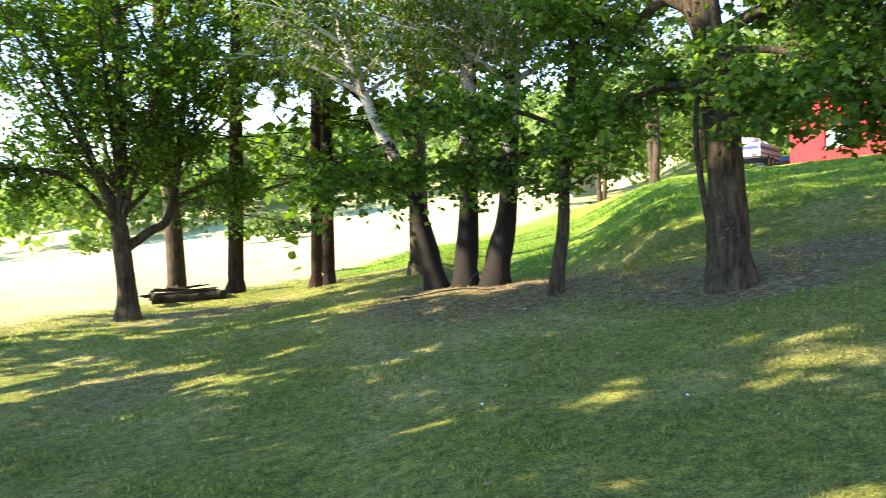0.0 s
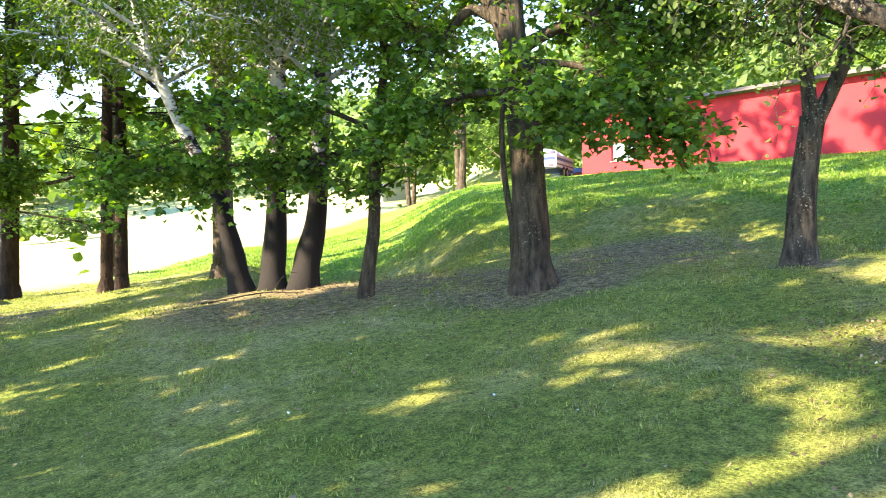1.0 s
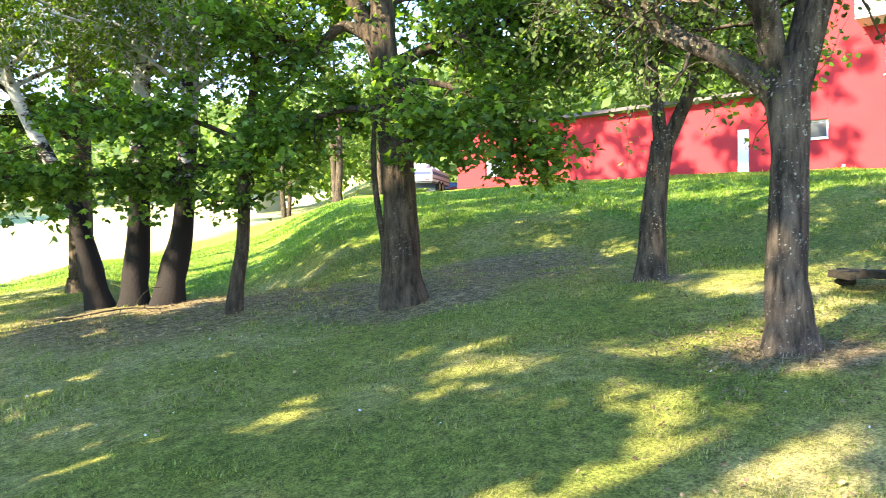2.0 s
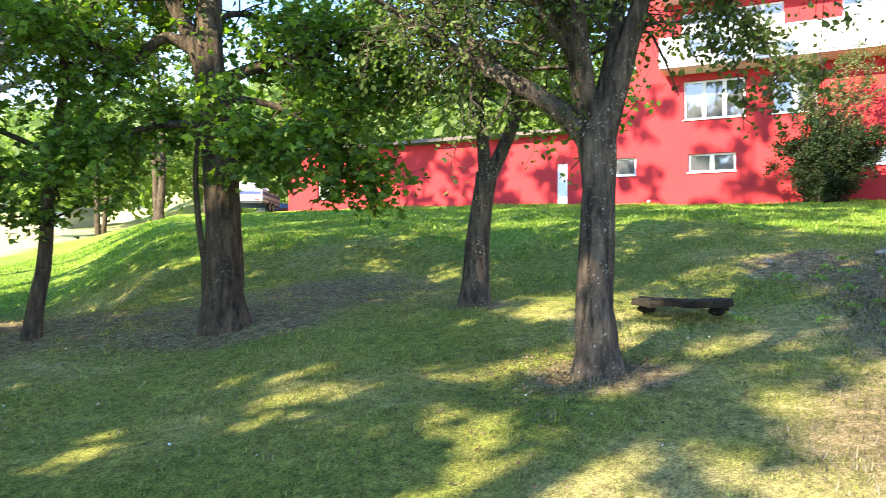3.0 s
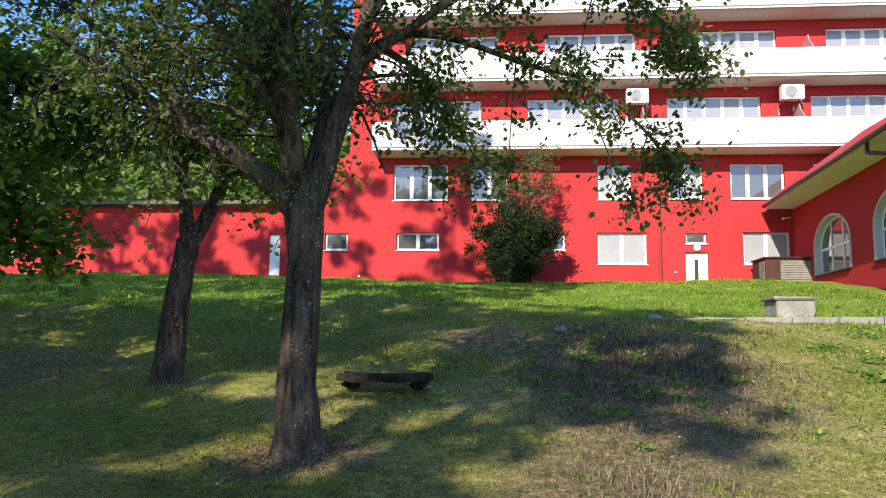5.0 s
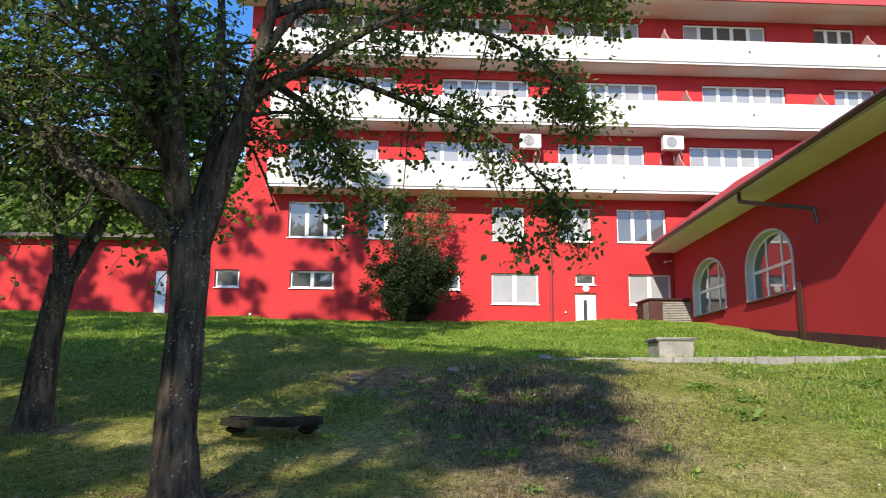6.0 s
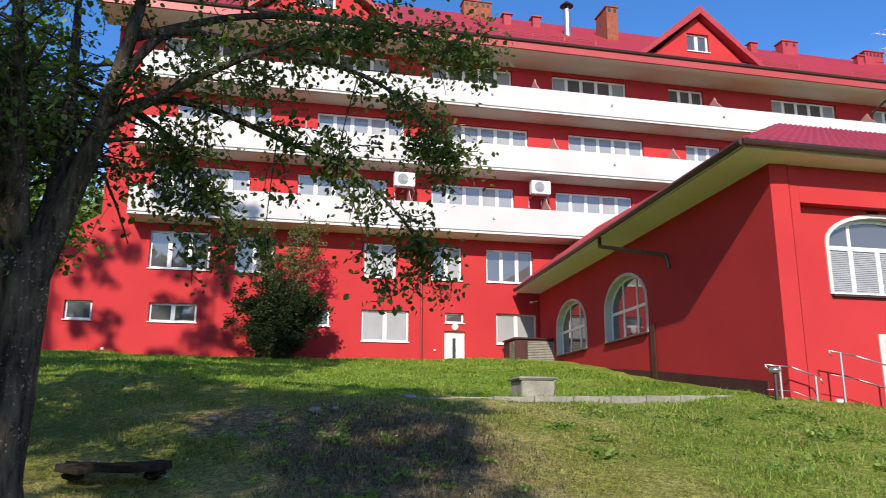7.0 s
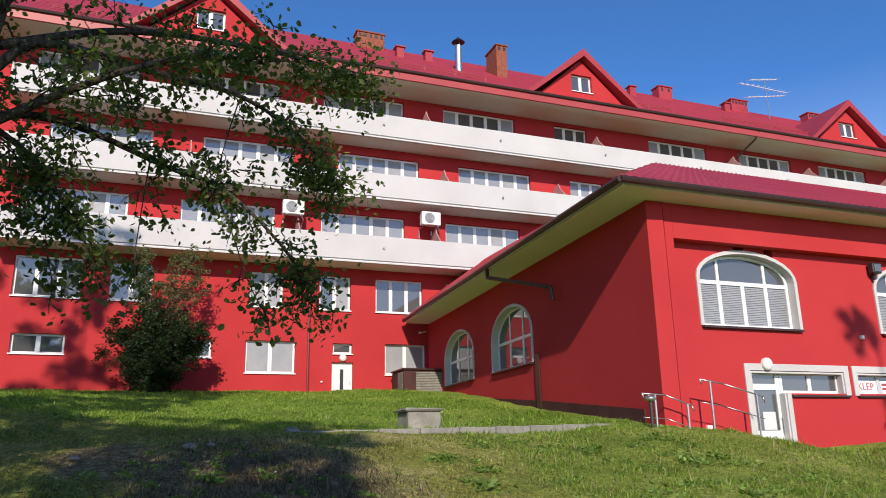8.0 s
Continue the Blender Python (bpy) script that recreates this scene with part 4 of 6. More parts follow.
# spreading tree by the stone ring
g = Growth(15)
at5 = grounded(1.12, 13.94)
P, R = trunk_flare([at5, (1.08, 13.95, 1.08), (1.03, 13.95, 1.86)], [0.17, 0.15, 0.15])
g.limb(P, R, 11, 5)
kw = dict(leaves=12, size=0.085, droop=0.4, subs=4)
g.limb([(1.03, 13.95, 1.8), (1.13, 13.94, 3.8), (1.11, 13.94, 5.8), (1.1, 13.9, 9.0), (1.2, 13.8, 12.5)], [0.12, 0.09, 0.07, 0.045, 0.015], 8, 4, 90, 1.5, start=0.15, **kw)
g.limb([(1.1, 13.94, 1.45), (1.5, 13.9, 1.75), (1.84, 13.86, 2.04), (2.07, 13.83, 3.33), (2.22, 13.8, 4.83), (2.4, 13.7, 6.6), (2.5, 13.7, 10.0)], [0.09, 0.08, 0.075, 0.06, 0.05, 0.035, 0.012], 8, 4, 90, 1.3, start=0.35, **kw)
g.limb([(1.03, 13.95, 1.8), (0.54, 13.98, 3.31), (0.08, 14.0, 4.7), (-0.4, 14.0, 6.2)], [0.09, 0.07, 0.05, 0.015], 8, 4, 63, 1.3, start=0.2, **kw)
g.limb([(1.0, 13.9, 1.9), (0.3, 13.2, 2.6), (-0.4, 12.6, 2.7), (-1.2, 12.2, 2.6)], [0.06, 0.045, 0.03, 0.01], 7, 4, 45, 0.9, start=0.2, **kw)
g.limb([(1.1, 13.9, 2.0), (1.3, 13.2, 3.0), (1.5, 12.4, 3.8), (1.6, 11.8, 4.4)], [0.06, 0.045, 0.03, 0.01], 7, 4, 45, 1.1, start=0.2, **kw)
g.limb([(1.9, 13.85, 2.3), (2.6, 13.9, 2.6), (3.2, 14.1, 2.6)], [0.05, 0.035, 0.01], 7, 4, 36, 0.9, start=0.2, **kw)
for i in range(7):
    a = 0.9 * i
    q = Vector((1.05, 13.94, 2.0 + 0.1 * i))
    d = Vector((math.cos(a), math.sin(a), 1.1 + 0.25 * (i % 3)))
    g.limb([q, q + d * 1.0, q + d * 2.1 + Vector((0, 0, 0.5))], [0.05, 0.035, 0.01], 6, 4, 26, 0.95, start=0.2, **kw)
g.build("tree", at5, BARK_DARK, LEAF_ELM, "low-forking leafy tree with many upright limbs")

# ---- annex with the arched windows ----
AX = 13.35
annex = empty("annex_building", (AX, -10.06, 2.0), "red annex with white-framed arched windows and a hipped red roof", "building")
# along the side wall: u runs from the front corner back toward the big building
SIDE = Matrix.Translation((AX, -10.06, 0)) @ Matrix.Rotation(-math.atan(0.0685), 4, "Z")
SIDE_LEN = 16.6


def arch_outline(u0, u1, z0, spring, crown, n=14):
    c, hw, rise = (u0 + u1) / 2, (u1 - u0) / 2, crown - spring
    return [(u0, z0), (u1, z0)] + [(c + hw * math.cos(math.pi * k / n), spring + rise * math.sin(math.pi * k / n)) for k in range(n + 1)]


def arched_wall(u0, u1, z0, z1, arches, holes, thick):
    """A wall in the u-z plane, face at w = 0, with arched and square openings."""
    bm = bmesh.new()
    cuts = sorted({u0, u1, *[v for a in arches for v in a[:2]], *[v for h in holes for v in h[:2]]})
    for a, b in zip(cuts, cuts[1:]):
        mid = (a + b) / 2
        arch = next((k for k in arches if k[0] < mid < k[1]), None)
        hs = sorted([h for h in holes if h[0] < mid < h[1]], key=lambda h: h[2])
        lo = z0
        blocks = [(h[2], h[3]) for h in hs]
        if arch:
            blocks.append((arch[2], None))
        blocks.sort()
        for bz0, bz1 in blocks:
            if bz0 > lo:
                prism(bm, [(a, lo), (b, lo), (b, bz0), (a, bz0)], "y", 0, thick)
            lo = bz1
        if arch:
            n, hw, c = 14, (arch[1] - arch[0]) / 2, (arch[0] + arch[1]) / 2
            top = [(c + hw * math.cos(math.pi * k / n), arch[3] + (arch[4] - arch[3]) * math.sin(math.pi * k / n)) for k in range(n + 1)]
            top = [p for p in top if a - 1e-6 <= p[0] <= b + 1e-6]
            for p, q in zip(top, top[1:]):
                prism(bm, [(q[0], q[1]), (p[0], p[1]), (p[0], z1), (q[0], z1)], "y", 0, thick)
        elif lo < z1:
            prism(bm, [(a, lo), (b, lo), (b, z1), (a, z1)], "y", 0, thick)
    bmesh.ops.remove_doubles(bm, verts=bm.verts, dist=0.0005)
    return bm


def band(bm, outline_out, outline_in, w0, w1):
    """A frame between two outlines with as many points."""
    k = len(outline_out)
    for i in range(k):
        j = (i + 1) % k
        a, b, c, d = outline_out[i], outline_out[j], outline_in[j], outline_in[i]
        prism(bm, [a, b, c, d], "y", w0, w1)


def arched_window(u0, u1, z0, spring, crown, m, panes=4, blinds=True, trim=0.08):
    """White reveal band, frame, mullions, transom and panes of one arched window."""
    inv = Matrix.Translation(-Vector(annex.location))
    def put(name, bm, mat, parent, label=""):
        bmesh.ops.transform(bm, matrix=inv @ m, verts=bm.verts)
        return part(name, bm, mat, parent, label)
    bm = bmesh.new()
    band(bm, arch_outline(u0 - trim, u1 + trim, z0 - 0.0, spring, crown + trim), arch_outline(u0 + 0.005, u1 - 0.005, z0 + 0.005, spring, crown - 0.005), -0.035, 0.30)
    ob = put("arched_window", bm, WHITE, annex)
    i0, i1 = u0 + 0.01, u1 - 0.01
    bm = bmesh.new()
    f = 0.075
    band(bm, arch_outline(i0, i1, z0 + 0.01, spring, crown - 0.01), arch_outline(i0 + f, i1 - f, z0 + f, spring, crown - f), 0.17, 0.24)
    box(bm, i0 + f, i1 - f, 0.172, 0.238, spring - 0.12, spring - 0.03)
    w = (i1 - i0) / panes
    for k in range(1, panes):
        box(bm, i0 + k * w - 0.05, i0 + k * w + 0.05, 0.174, 0.236, z0 + f, spring - 0.12)
    for k in (1, panes - 1):
        c = i0 + k * w
        hh = spring + (crown - spring) * math.sqrt(max(0, 1 - ((c - (u0 + u1) / 2) / ((u1 - u0) / 2)) ** 2)) - f
        box(bm, c - 0.035, c + 0.035, 0.176, 0.234, spring - 0.03, hh)
    put("window_frame", bm, PVC, ob)
    for k in range(panes):
        bm = boxes((i0 + k * w + 0.04, i0 + (k + 1) * w - 0.04, 0.20, 0.21, z0 + f, spring - 0.12))
        put("pane", bm, GLASS, ob)
        if blinds:
            bm = bmesh.new()
            n = 22
            h = (spring - 0.14 - z0 - f) / n
            for j in range(n):
                box(bm, i0 + k * w + 0.05, i0 + (k + 1) * w - 0.05, 0.188, 0.198, z0 + f + j * h + 0.006, z0 + f + (j + 1) * h - 0.004)
            put("slat_blind", bm, BLIND, ob, "closed pale slat blind")
    bm = bmesh.new()
    prism(bm, arch_outline(i0 + f, i1 - f, spring - 0.03, spring, crown - f), "y", 0.20, 0.21)
    put("pane", bm, GLASS, ob)
    bm = boxes((u0 - 0.05, u1 + 0.05, -0.09, 0.17, z0 - 0.05, z0 - 0.004))
    put("window_sill", bm, GUTTER, ob)
    return ob


FRONT = Matrix.Translation((AX, 0, 0)) @ Matrix.Rotation(radians(-90), 4, "Z")
# for the front, u runs along -y
F_ARCH = [(11.46, 14.14, 4.16, 5.25, 5.83), (16.72, 19.4, 4.16, 5.25, 5.83)]
F_HOLES = [(12.55, 13.50, 1.2, 3.22), (13.50, 15.25, 2.74, 3.22), (15.66, 18.2, 2.74, 3.22)]
bm = arched_wall(10.475, 24.0, 0.6, 6.8, F_ARCH, F_HOLES, 0.4)
bmesh.ops.transform(bm, matrix=Matrix.Translation(-annex.location) @ FRONT, verts=bm.verts)
part("front_wall", bm, RED, annex)
S_ARCH = [(6.0, 9.1, 4.02, 4.95, 5.85), (11.0, 14.2, 4.02, 4.95, 5.85)]
bm = arched_wall(-0.26, SIDE_LEN, 0.6, 6.8, S_ARCH, [], 0.4)
bmesh.ops.transform(bm, matrix=Matrix.Translation((0, 0, 0)) @ Matrix.Scale(-1, 4, (0, 1, 0)), verts=bm.verts)
bmesh.ops.transform(bm, matrix=Matrix.Translation(-annex.location) @ SIDE, verts=bm.verts)
part("side_wall", bm, RED, annex)
SIDE_IN = SIDE @ Matrix.Scale(-1, 4, (0, 1, 0))
for a in F_ARCH:
    arched_window(*a, FRONT)
for a in S_ARCH:
    arched_window(*a, SIDE_IN, panes=3, blinds=False)
# raised panel over the front windows: a shallow band with a shadowed recess
bm = boxes((AX - 0.26, AX - 0.004, -24.0, -10.69, 5.98, 6.8))
part("raised_band", under(bm, annex), RED, annex)
part("corner_pier", under(boxes((AX - 0.26, AX - 0.004, -10.686, -10.478, 1.2, 6.8)), annex), RED, annex)
part("plinth", under(boxes((AX - 0.03, AX - 0.004, -12.38, -10.70, 0.8, 1.85)), annex), PLINTH, annex)
bm = bmesh.new()
prism(bm, [(0.42, 1.2), (10.0, 1.2), (10.0, 3.3), (5.5, 2.92), (0.42, 2.42)], "y", -0.004, -0.03)
bmesh.ops.transform(bm, matrix=Matrix.Translation(-annex.location) @ SIDE_IN, verts=bm.verts)
part("side_plinth", bm, PLINTH, annex)
# dark brown strip added on the flat wall, in place of its step
bm = bmesh.new()
box(bm, 5.5, 5.75, -0.06, -0.031, 2.0, 4.2)
bmesh.ops.transform(bm, matrix=Matrix.Translation(-annex.location) @ SIDE_IN, verts=bm.verts)
part("wall_step_strip", bm, GUTTER, annex)
# eaves and hipped roof
EZ = 6.88
o = Vector(annex.location)
k = 0.0685
def side_y(x, off):
    return -10.06 - (x - AX) * k + off
bm = bmesh.new()
out = [(AX - 0.95, side_y(AX, 1.05)), (29.7, side_y(29.7, 1.05)), (29.7, side_y(29.7, -0.2)), (AX + 0.3, side_y(AX, -0.2)), (AX + 0.3, -24.0), (AX - 0.95, -24.0)]
vs0 = [bm.verts.new(Vector((x, y, EZ - 0.12)) - o) for x, y in out]
vs1 = [bm.verts.new(Vector((x, y, EZ)) - o) for x, y in out]
bm.faces.new(vs0)
bm.faces.new(vs1)
for i in range(6):
    bm.faces.new((vs0[i], vs0[(i + 1) % 6], vs1[(i + 1) % 6], vs1[i]))
part("soffit", bm, SOFFIT, annex)


def ribbed(a, b, c, d, pitch=0.22):
    """Metal-tile sheet over the quad a-b (eave), d-c (top)."""
    a, b, c, d = map(Vector, (a, b, c, d))
    n = max(2, int((b - a).length / pitch))
    bm = bmesh.new()
    nrm = (b - a).cross(d - a).normalized()
    if nrm.z < 0:
        nrm = -nrm
    rows, steps = [], 9
    for i in range(2 * n + 1):
        t = i / (2 * n)
        lift = nrm * (0.035 if i % 2 else 0.0)
        p, q = a.lerp(b, t), d.lerp(c, t)
        row = []
        for j in range(steps + 1):
            row.append(bm.verts.new(p.lerp(q, j / steps) + lift + nrm * 0.02 * (j % 2) - o))
        rows.append(row)
    for r0, r1 in zip(rows, rows[1:]):
        for j in range(steps):
            bm.faces.new((r0[j], r0[j + 1], r1[j + 1], r1[j]))
    return bm


e0 = (AX - 1.0, side_y(AX, 1.1), EZ + 0.05)
top = (17.0, -13.4, 9.45)
rf = part("roof", ribbed((AX - 1.0, -24.5, EZ + 0.05), e0, top, (17.0, -24.5, 9.45)), TILE, annex, "red metal-tile hipped roof")
part("roof_side", ribbed(e0, (29.6, side_y(29.6, 1.1), EZ + 0.05), (29.6, -13.4, 9.45), top), TILE, rf)
bm = bmesh.new()
rod(bm, (AX - 1.05, -24.5, EZ - 0.03), (AX - 1.05, side_y(AX, 1.15), EZ - 0.03), 0.075)
rod(bm, (AX - 1.05, side_y(AX, 1.15), EZ - 0.03), (29.6, side_y(29.6, 1.15), EZ - 0.03), 0.075)
part("gutter", under(bm, annex), GUTTER, rf)

# ---- trees behind and around, whose shade falls on the lawn ----
SHADE = [(-6.0, 7.1, 11.5, 41, 0.23), (-6.5, 11.0, 12.0, 42, 0.27), (-8.0, 15.2, 11.0, 44, 0.25), (-3.4, 9.2, 8.5, 45, 0.26), (-7.5, -10.2, 17.0, 46, 0.22), (-12.0, 9.2, 14.0, 47, 0.21), (-8.2, 8.7, 12.5, 49, 0.21), (-7.0, -8.4, 9.5, 56, 0.22), (-4.6, 7.0, 7.5, 58, 0.22)]
scatter_tree("tree", -7.5, 5.9, 7.7, 0.12, 65, BARK_DARK, LEAF_MAPLE, "young round-crowned tree on the lawn", 0.23, "oval", 2.4, 1.9, 16, 7, 11, 2, group="trees behind the lawn")
for x, y, tall, seed, size in SHADE:
    scatter_tree("tree", x, y, tall, 0.2, seed, BARK_DARK, LEAF_MAPLE, "leafy broad-crowned tree on the lawn", size, "oval", 2.4, 2.9, 20, 8, 11, 2, group="trees behind the lawn")
scatter_tree("tree", -9.5, 5.0, 17.0, 0.26, 50, BARK_DARK, LEAF_MAPLE, "tall tree, its unseen high crown there to cast shade", 0.215, "oval", 8.6, 3.2, 30, 10, 10, 3, group="trees behind the lawn")
# added tree: crown kept out of view, placed to dapple the low wing
scatter_tree("tree", 7.4, 22.3, 22.0, 0.2, 63, BARK_DARK, LEAF_BIRCH, "tall tree, its unseen high crown there to cast shade", 0.27, "oval", 8.5, 4.4, 24, 11, 10, 2, group="trees past the bank")
# trees standing past the bank
for x, y, tall, seed in ((26.8, 28.3, 9.0, 51), (29.5, 31.5, 10.0, 52), (33.0, 40.0, 10.0, 53), (7.0, 14.3, 23.0, 54), (36.0, 34.0, 11.0, 55), (40.0, 48.0, 11.0, 57), (2.4, 17.6, 16.0, 59), (9.2, 18.6, 21.5, 60)):
    scatter_tree("tree", x, y, tall, 0.2, seed, BARK_DARK, LEAF_FAR_HAZED if y > 20 else LEAF_BIRCH, "leafy tree in sun at the edge of the bank", 0.20 if y > 20 else 0.27, "oval", 2.0, 3.2 if y > 20 else 4.6, 15 if y > 20 else 26, 8 if y > 20 else 11, 10, 2, group="trees past the bank")


def woods(name, places, leafmat, label, tall, wide, leaves, size, seed):
    """Far woods as one mass of leaf clumps with uneven outline."""
    rng = np.random.RandomState(seed)
    out = []
    for x, y in places:
        h, w = tall * rng.uniform(0.7, 1.25), wide * rng.uniform(0.75, 1.3)
        base = height(x, y)
        lumps = rng.normal(0, 0.45, (9, 3)) * (w, w, h * 0.35) + (x, y, base + h * 0.58)
        pick = rng.randint(0, 9, leaves)
        dirs = rng.normal(0, 1, (leaves, 3))
        dirs /= np.linalg.norm(dirs, axis=1)[:, None]
        p = lumps[pick] + dirs * (0.42 * w * rng.uniform(0.75, 1.05, (leaves, 1)))
        p[:, 2] = np.maximum(p[:, 2], base + 0.2)
        n = dirs + rng.normal(0, 0.5, (leaves, 3)) + (0, 0, 0.4)
        n /= np.linalg.norm(n, axis=1)[:, None]
        u = np.cross(n, rng.normal(0, 1, (leaves, 3)))
        u /= np.linalg.norm(u, axis=1)[:, None]
        v = np.cross(n, u)
        s = size * rng.uniform(0.5, 1.3, (leaves, 1))
        out.append(np.stack([p + u * s, p + v * s * 0.6, p - u * s, p - v * s * 0.6], 1))
    q = np.concatenate(out).reshape(-1, 3)
    f = np.arange(len(q)).reshape(-1, 4)
    return tagged(mesh_object(name, q.tolist(), f.tolist(), leafmat), label, "woods", kind="stuff")


rng = random.Random(5)
woods("hillside_woods", [(rng.uniform(47, 80), rng.uniform(2, 75)) for _ in range(110)] + [(rng.uniform(32, 46), rng.uniform(27, 60)) for _ in range(16)], LEAF_FAR_HAZED, "sunlit green woods on the hillside behind", 11, 3.6, 420, 0.42, 7)
woods("far_woods", [(d * math.cos(a), d * math.sin(a)) for d, a in ((rng.uniform(124, 345), rng.uniform(0.60, 1.80)) for _ in range(480))], LEAF_FAR_HAZED, "woods on the far hill past the meadow, leaf colour paled for haze", 11, 5.5, 170, 0.95, 8)
woods("hedge", [(14 + 1.6 * i, 62 - 0.4 * i + rng.uniform(-1, 1)) for i in range(3)] + [(3 + 2.2 * i, 88 + rng.uniform(-1, 1)) for i in range(2)], LEAF_FAR_HAZED, "rounded bushes standing in the hay meadow", 2.6, 1.6, 400, 0.25, 9)

# ---- bush against the facade ----
g = Growth(61)
bx, by = 28.2, -0.55
bz = height(bx, by)
for i in range(75):
    a, tip = g.rng.uniform(0, 6.283), g.rng.uniform(0.4, 1.6)
    h = g.rng.uniform(1.4, 3.7)
    g.limb([(bx + 0.2 * math.cos(a), by + 0.2 * math.sin(a), bz - 0.1), (bx + 0.45 * tip * math.cos(a), by + 0.7 * tip * math.sin(a), bz + h * 0.5), (bx + 0.6 * tip * math.cos(a), by + 1.25 * tip * math.sin(a), bz + h * (1.15 - 0.3 * tip))], [0.03, 0.02, 0.006], 4, 3, 12, 0.5, 11, 0.09, 0.3, "oval", 0.1, 0.0, 2)
g.build("shrub", (bx, by, bz), BARK_DARK, LEAF_BUSH, "dense dark shrub growing against the red wall", "shrub", "", "foliage")
g = Growth(62)
for i in range(24):
    a = g.rng.uniform(0, 6.283)
    up = g.rng.uniform(3.6, 5.3)
    g.limb([(bx, by, bz + 1), (bx + 0.3 * math.cos(a), by - 0.2 + 0.6 * math.sin(a), bz + 0.65 * up), (bx + 0.5 * math.cos(a), by - 0.3 + 1.2 * math.sin(a), bz + up)], [0.025, 0.015, 0.005], 4, 3, 12, 0.4, 6, 0.085, 0.6, "oval", 0.3, 0.0, 2)
g.build("shrub", (bx, by - 0.3, bz), BARK, LEAF_PALE, "loose pale-leaved shrub rising over the dark one", "shrub", "", "foliage")


# ---- fittings on the red building ----
def ac_unit(y, z):
    at = Vector((29.3, y, z))
    u = empty("air_conditioner", at, "white outdoor air conditioner unit on wall brackets", "air conditioner", "air conditioners on the facade")
    part("casing", boxes((-0.16, 0.16, -0.42, 0.42, 0, 0.58), bevel=0.02), PVC, u)
    bm = bmesh.new()
    for r in (0.22, 0.17, 0.12, 0.07):
        for k in range(20):
            a, b = 2 * math.pi * k / 20, 2 * math.pi * (k + 1) / 20
            rod(bm, (-0.175, 0.08 + r * math.cos(a), 0.29 + r * math.sin(a)), (-0.175, 0.08 + r * math.cos(b), 0.29 + r * math.sin(b)), 0.008, sides=4)
    part("fan_grille", bm, STEEL, u)
    bm = bmesh.new()
    bmesh.ops.create_cone(bm, cap_ends=True, segments=24, radius1=0.23, radius2=0.23, depth=0.012, matrix=Matrix.Translation((-0.165, 0.08, 0.29)) @ Matrix.Rotation(radians(90), 4, "Y"))
    part("fan_opening", bm, BLIND, u)
    for s in (-0.28, 0.28):
        part("bracket", boxes((-0.14, 0.7, s - 0.02, s + 0.02, -0.04, 0.0), (0.66, 0.7, s - 0.02, s + 0.02, -0.4, -0.04)), STEEL, u)
    bm = pipe_run([(0.1, -0.3, 0.1), (0.2, -0.46, -0.1), (0.66, -0.46, -0.2), (0.66, -0.46, -1.0)], 0.02, 6)
    part("hose", bm, PVC, u)


ac_unit(-11.15, 10.92)
ac_unit(-5.32, 10.85)

drain = empty("downpipe", (29.93, -6.2, 3.9), "dark red downpipe with brackets down the facade", "downpipe")
bm = bmesh.new()
rod(bm, (0, 0, -0.3), (0, 0, 5.1), 0.05)
part("pipe", bm, PIPE, drain)
for z in (0.5, 2.1, 3.7, 4.8):
    bm = bmesh.new()
    rod(bm, (0, 0, z), (0, 0, z + 0.06), 0.062)
    box(bm, 0, 0.075, -0.015, 0.015, z + 0.01, z + 0.05)
    part("bracket", bm, PIPE, drain)


def round_lamp(x, y, z, r, label):
    u = empty("wall_lamp", (x, y, z), label, "lamp")
    bm = bmesh.new()
    bmesh.ops.create_uvsphere(bm, u_segments=20, v_segments=10, radius=r, matrix=Matrix.Diagonal((0.45, 1, 1, 1)))
    part("shade", bm, SOFFIT, u, smooth=True)
    bm = bmesh.new()
    bmesh.ops.create_cone(bm, cap_ends=True, segments=20, radius1=r * 1.02, radius2=r * 1.02, depth=0.04, matrix=Matrix.Translation((0.03, 0, 0)) @ Matrix.Rotation(radians(90), 4, "Y"))
    part("base", bm, PVC, u)


round_lamp(29.95, -7.6, 5.3, 0.14, "round cream wall lamp over the white door")
round_lamp(AX - 0.06, -13.02, 3.36, 0.14, "round cream wall lamp over the annex door")

for x, y, z, s, lab in ((29.97, -6.75, 4.35, 0.07, "small white bell box on the red wall"), (29.97, 5.6, 4.15, 0.1, "small white box low on the red wall"), (AX - 0.02, -11.3, 2.0, 0.13, "small cream box low on the annex wall"), (AX - 0.02, -16.0, 4.05, 0.09, "small grey box on the annex wall")):
    u = empty("wall_box", (x, y, z), lab, "wall box")
    part("cover", boxes((-0.04, 0.03, -s / 2, s / 2, -s / 2, s / 2), bevel=0.006), SOFFIT, u)
    part("lid", boxes((-0.05, -0.041, -s * 0.38, s * 0.38, -s * 0.38, s * 0.38)), PVC, u)

# brown cabinet with louvres by the wall
cab = empty("brown_cabinet", (28.6, -10.35, 3.75), "brown box with pale louvred panels under the window", "cabinet")
part("body", boxes((-0.55, 0.9, -0.85, 0.85, -0.1, 0.92)), PLINTH, cab)
part("top", boxes((-0.62, 0.95, -0.92, 0.9, 0.924, 0.99), bevel=0.01), GUTTER, cab)
for k in range(12):
    part("louvre", boxes((-0.58, -0.553, -0.75, 0.35, 0.12 + k * 0.062, 0.165 + k * 0.062)), CONCRETE, cab)
for k in range(12):
    part("louvre", boxes((-0.45, 0.1, 0.853, 0.875, 0.12 + k * 0.062, 0.165 + k * 0.062)), CONCRETE, cab)

# roof fittings
def on_roof(x):
    return EAVE_Z + SLOPE * (x - EAVE_X)


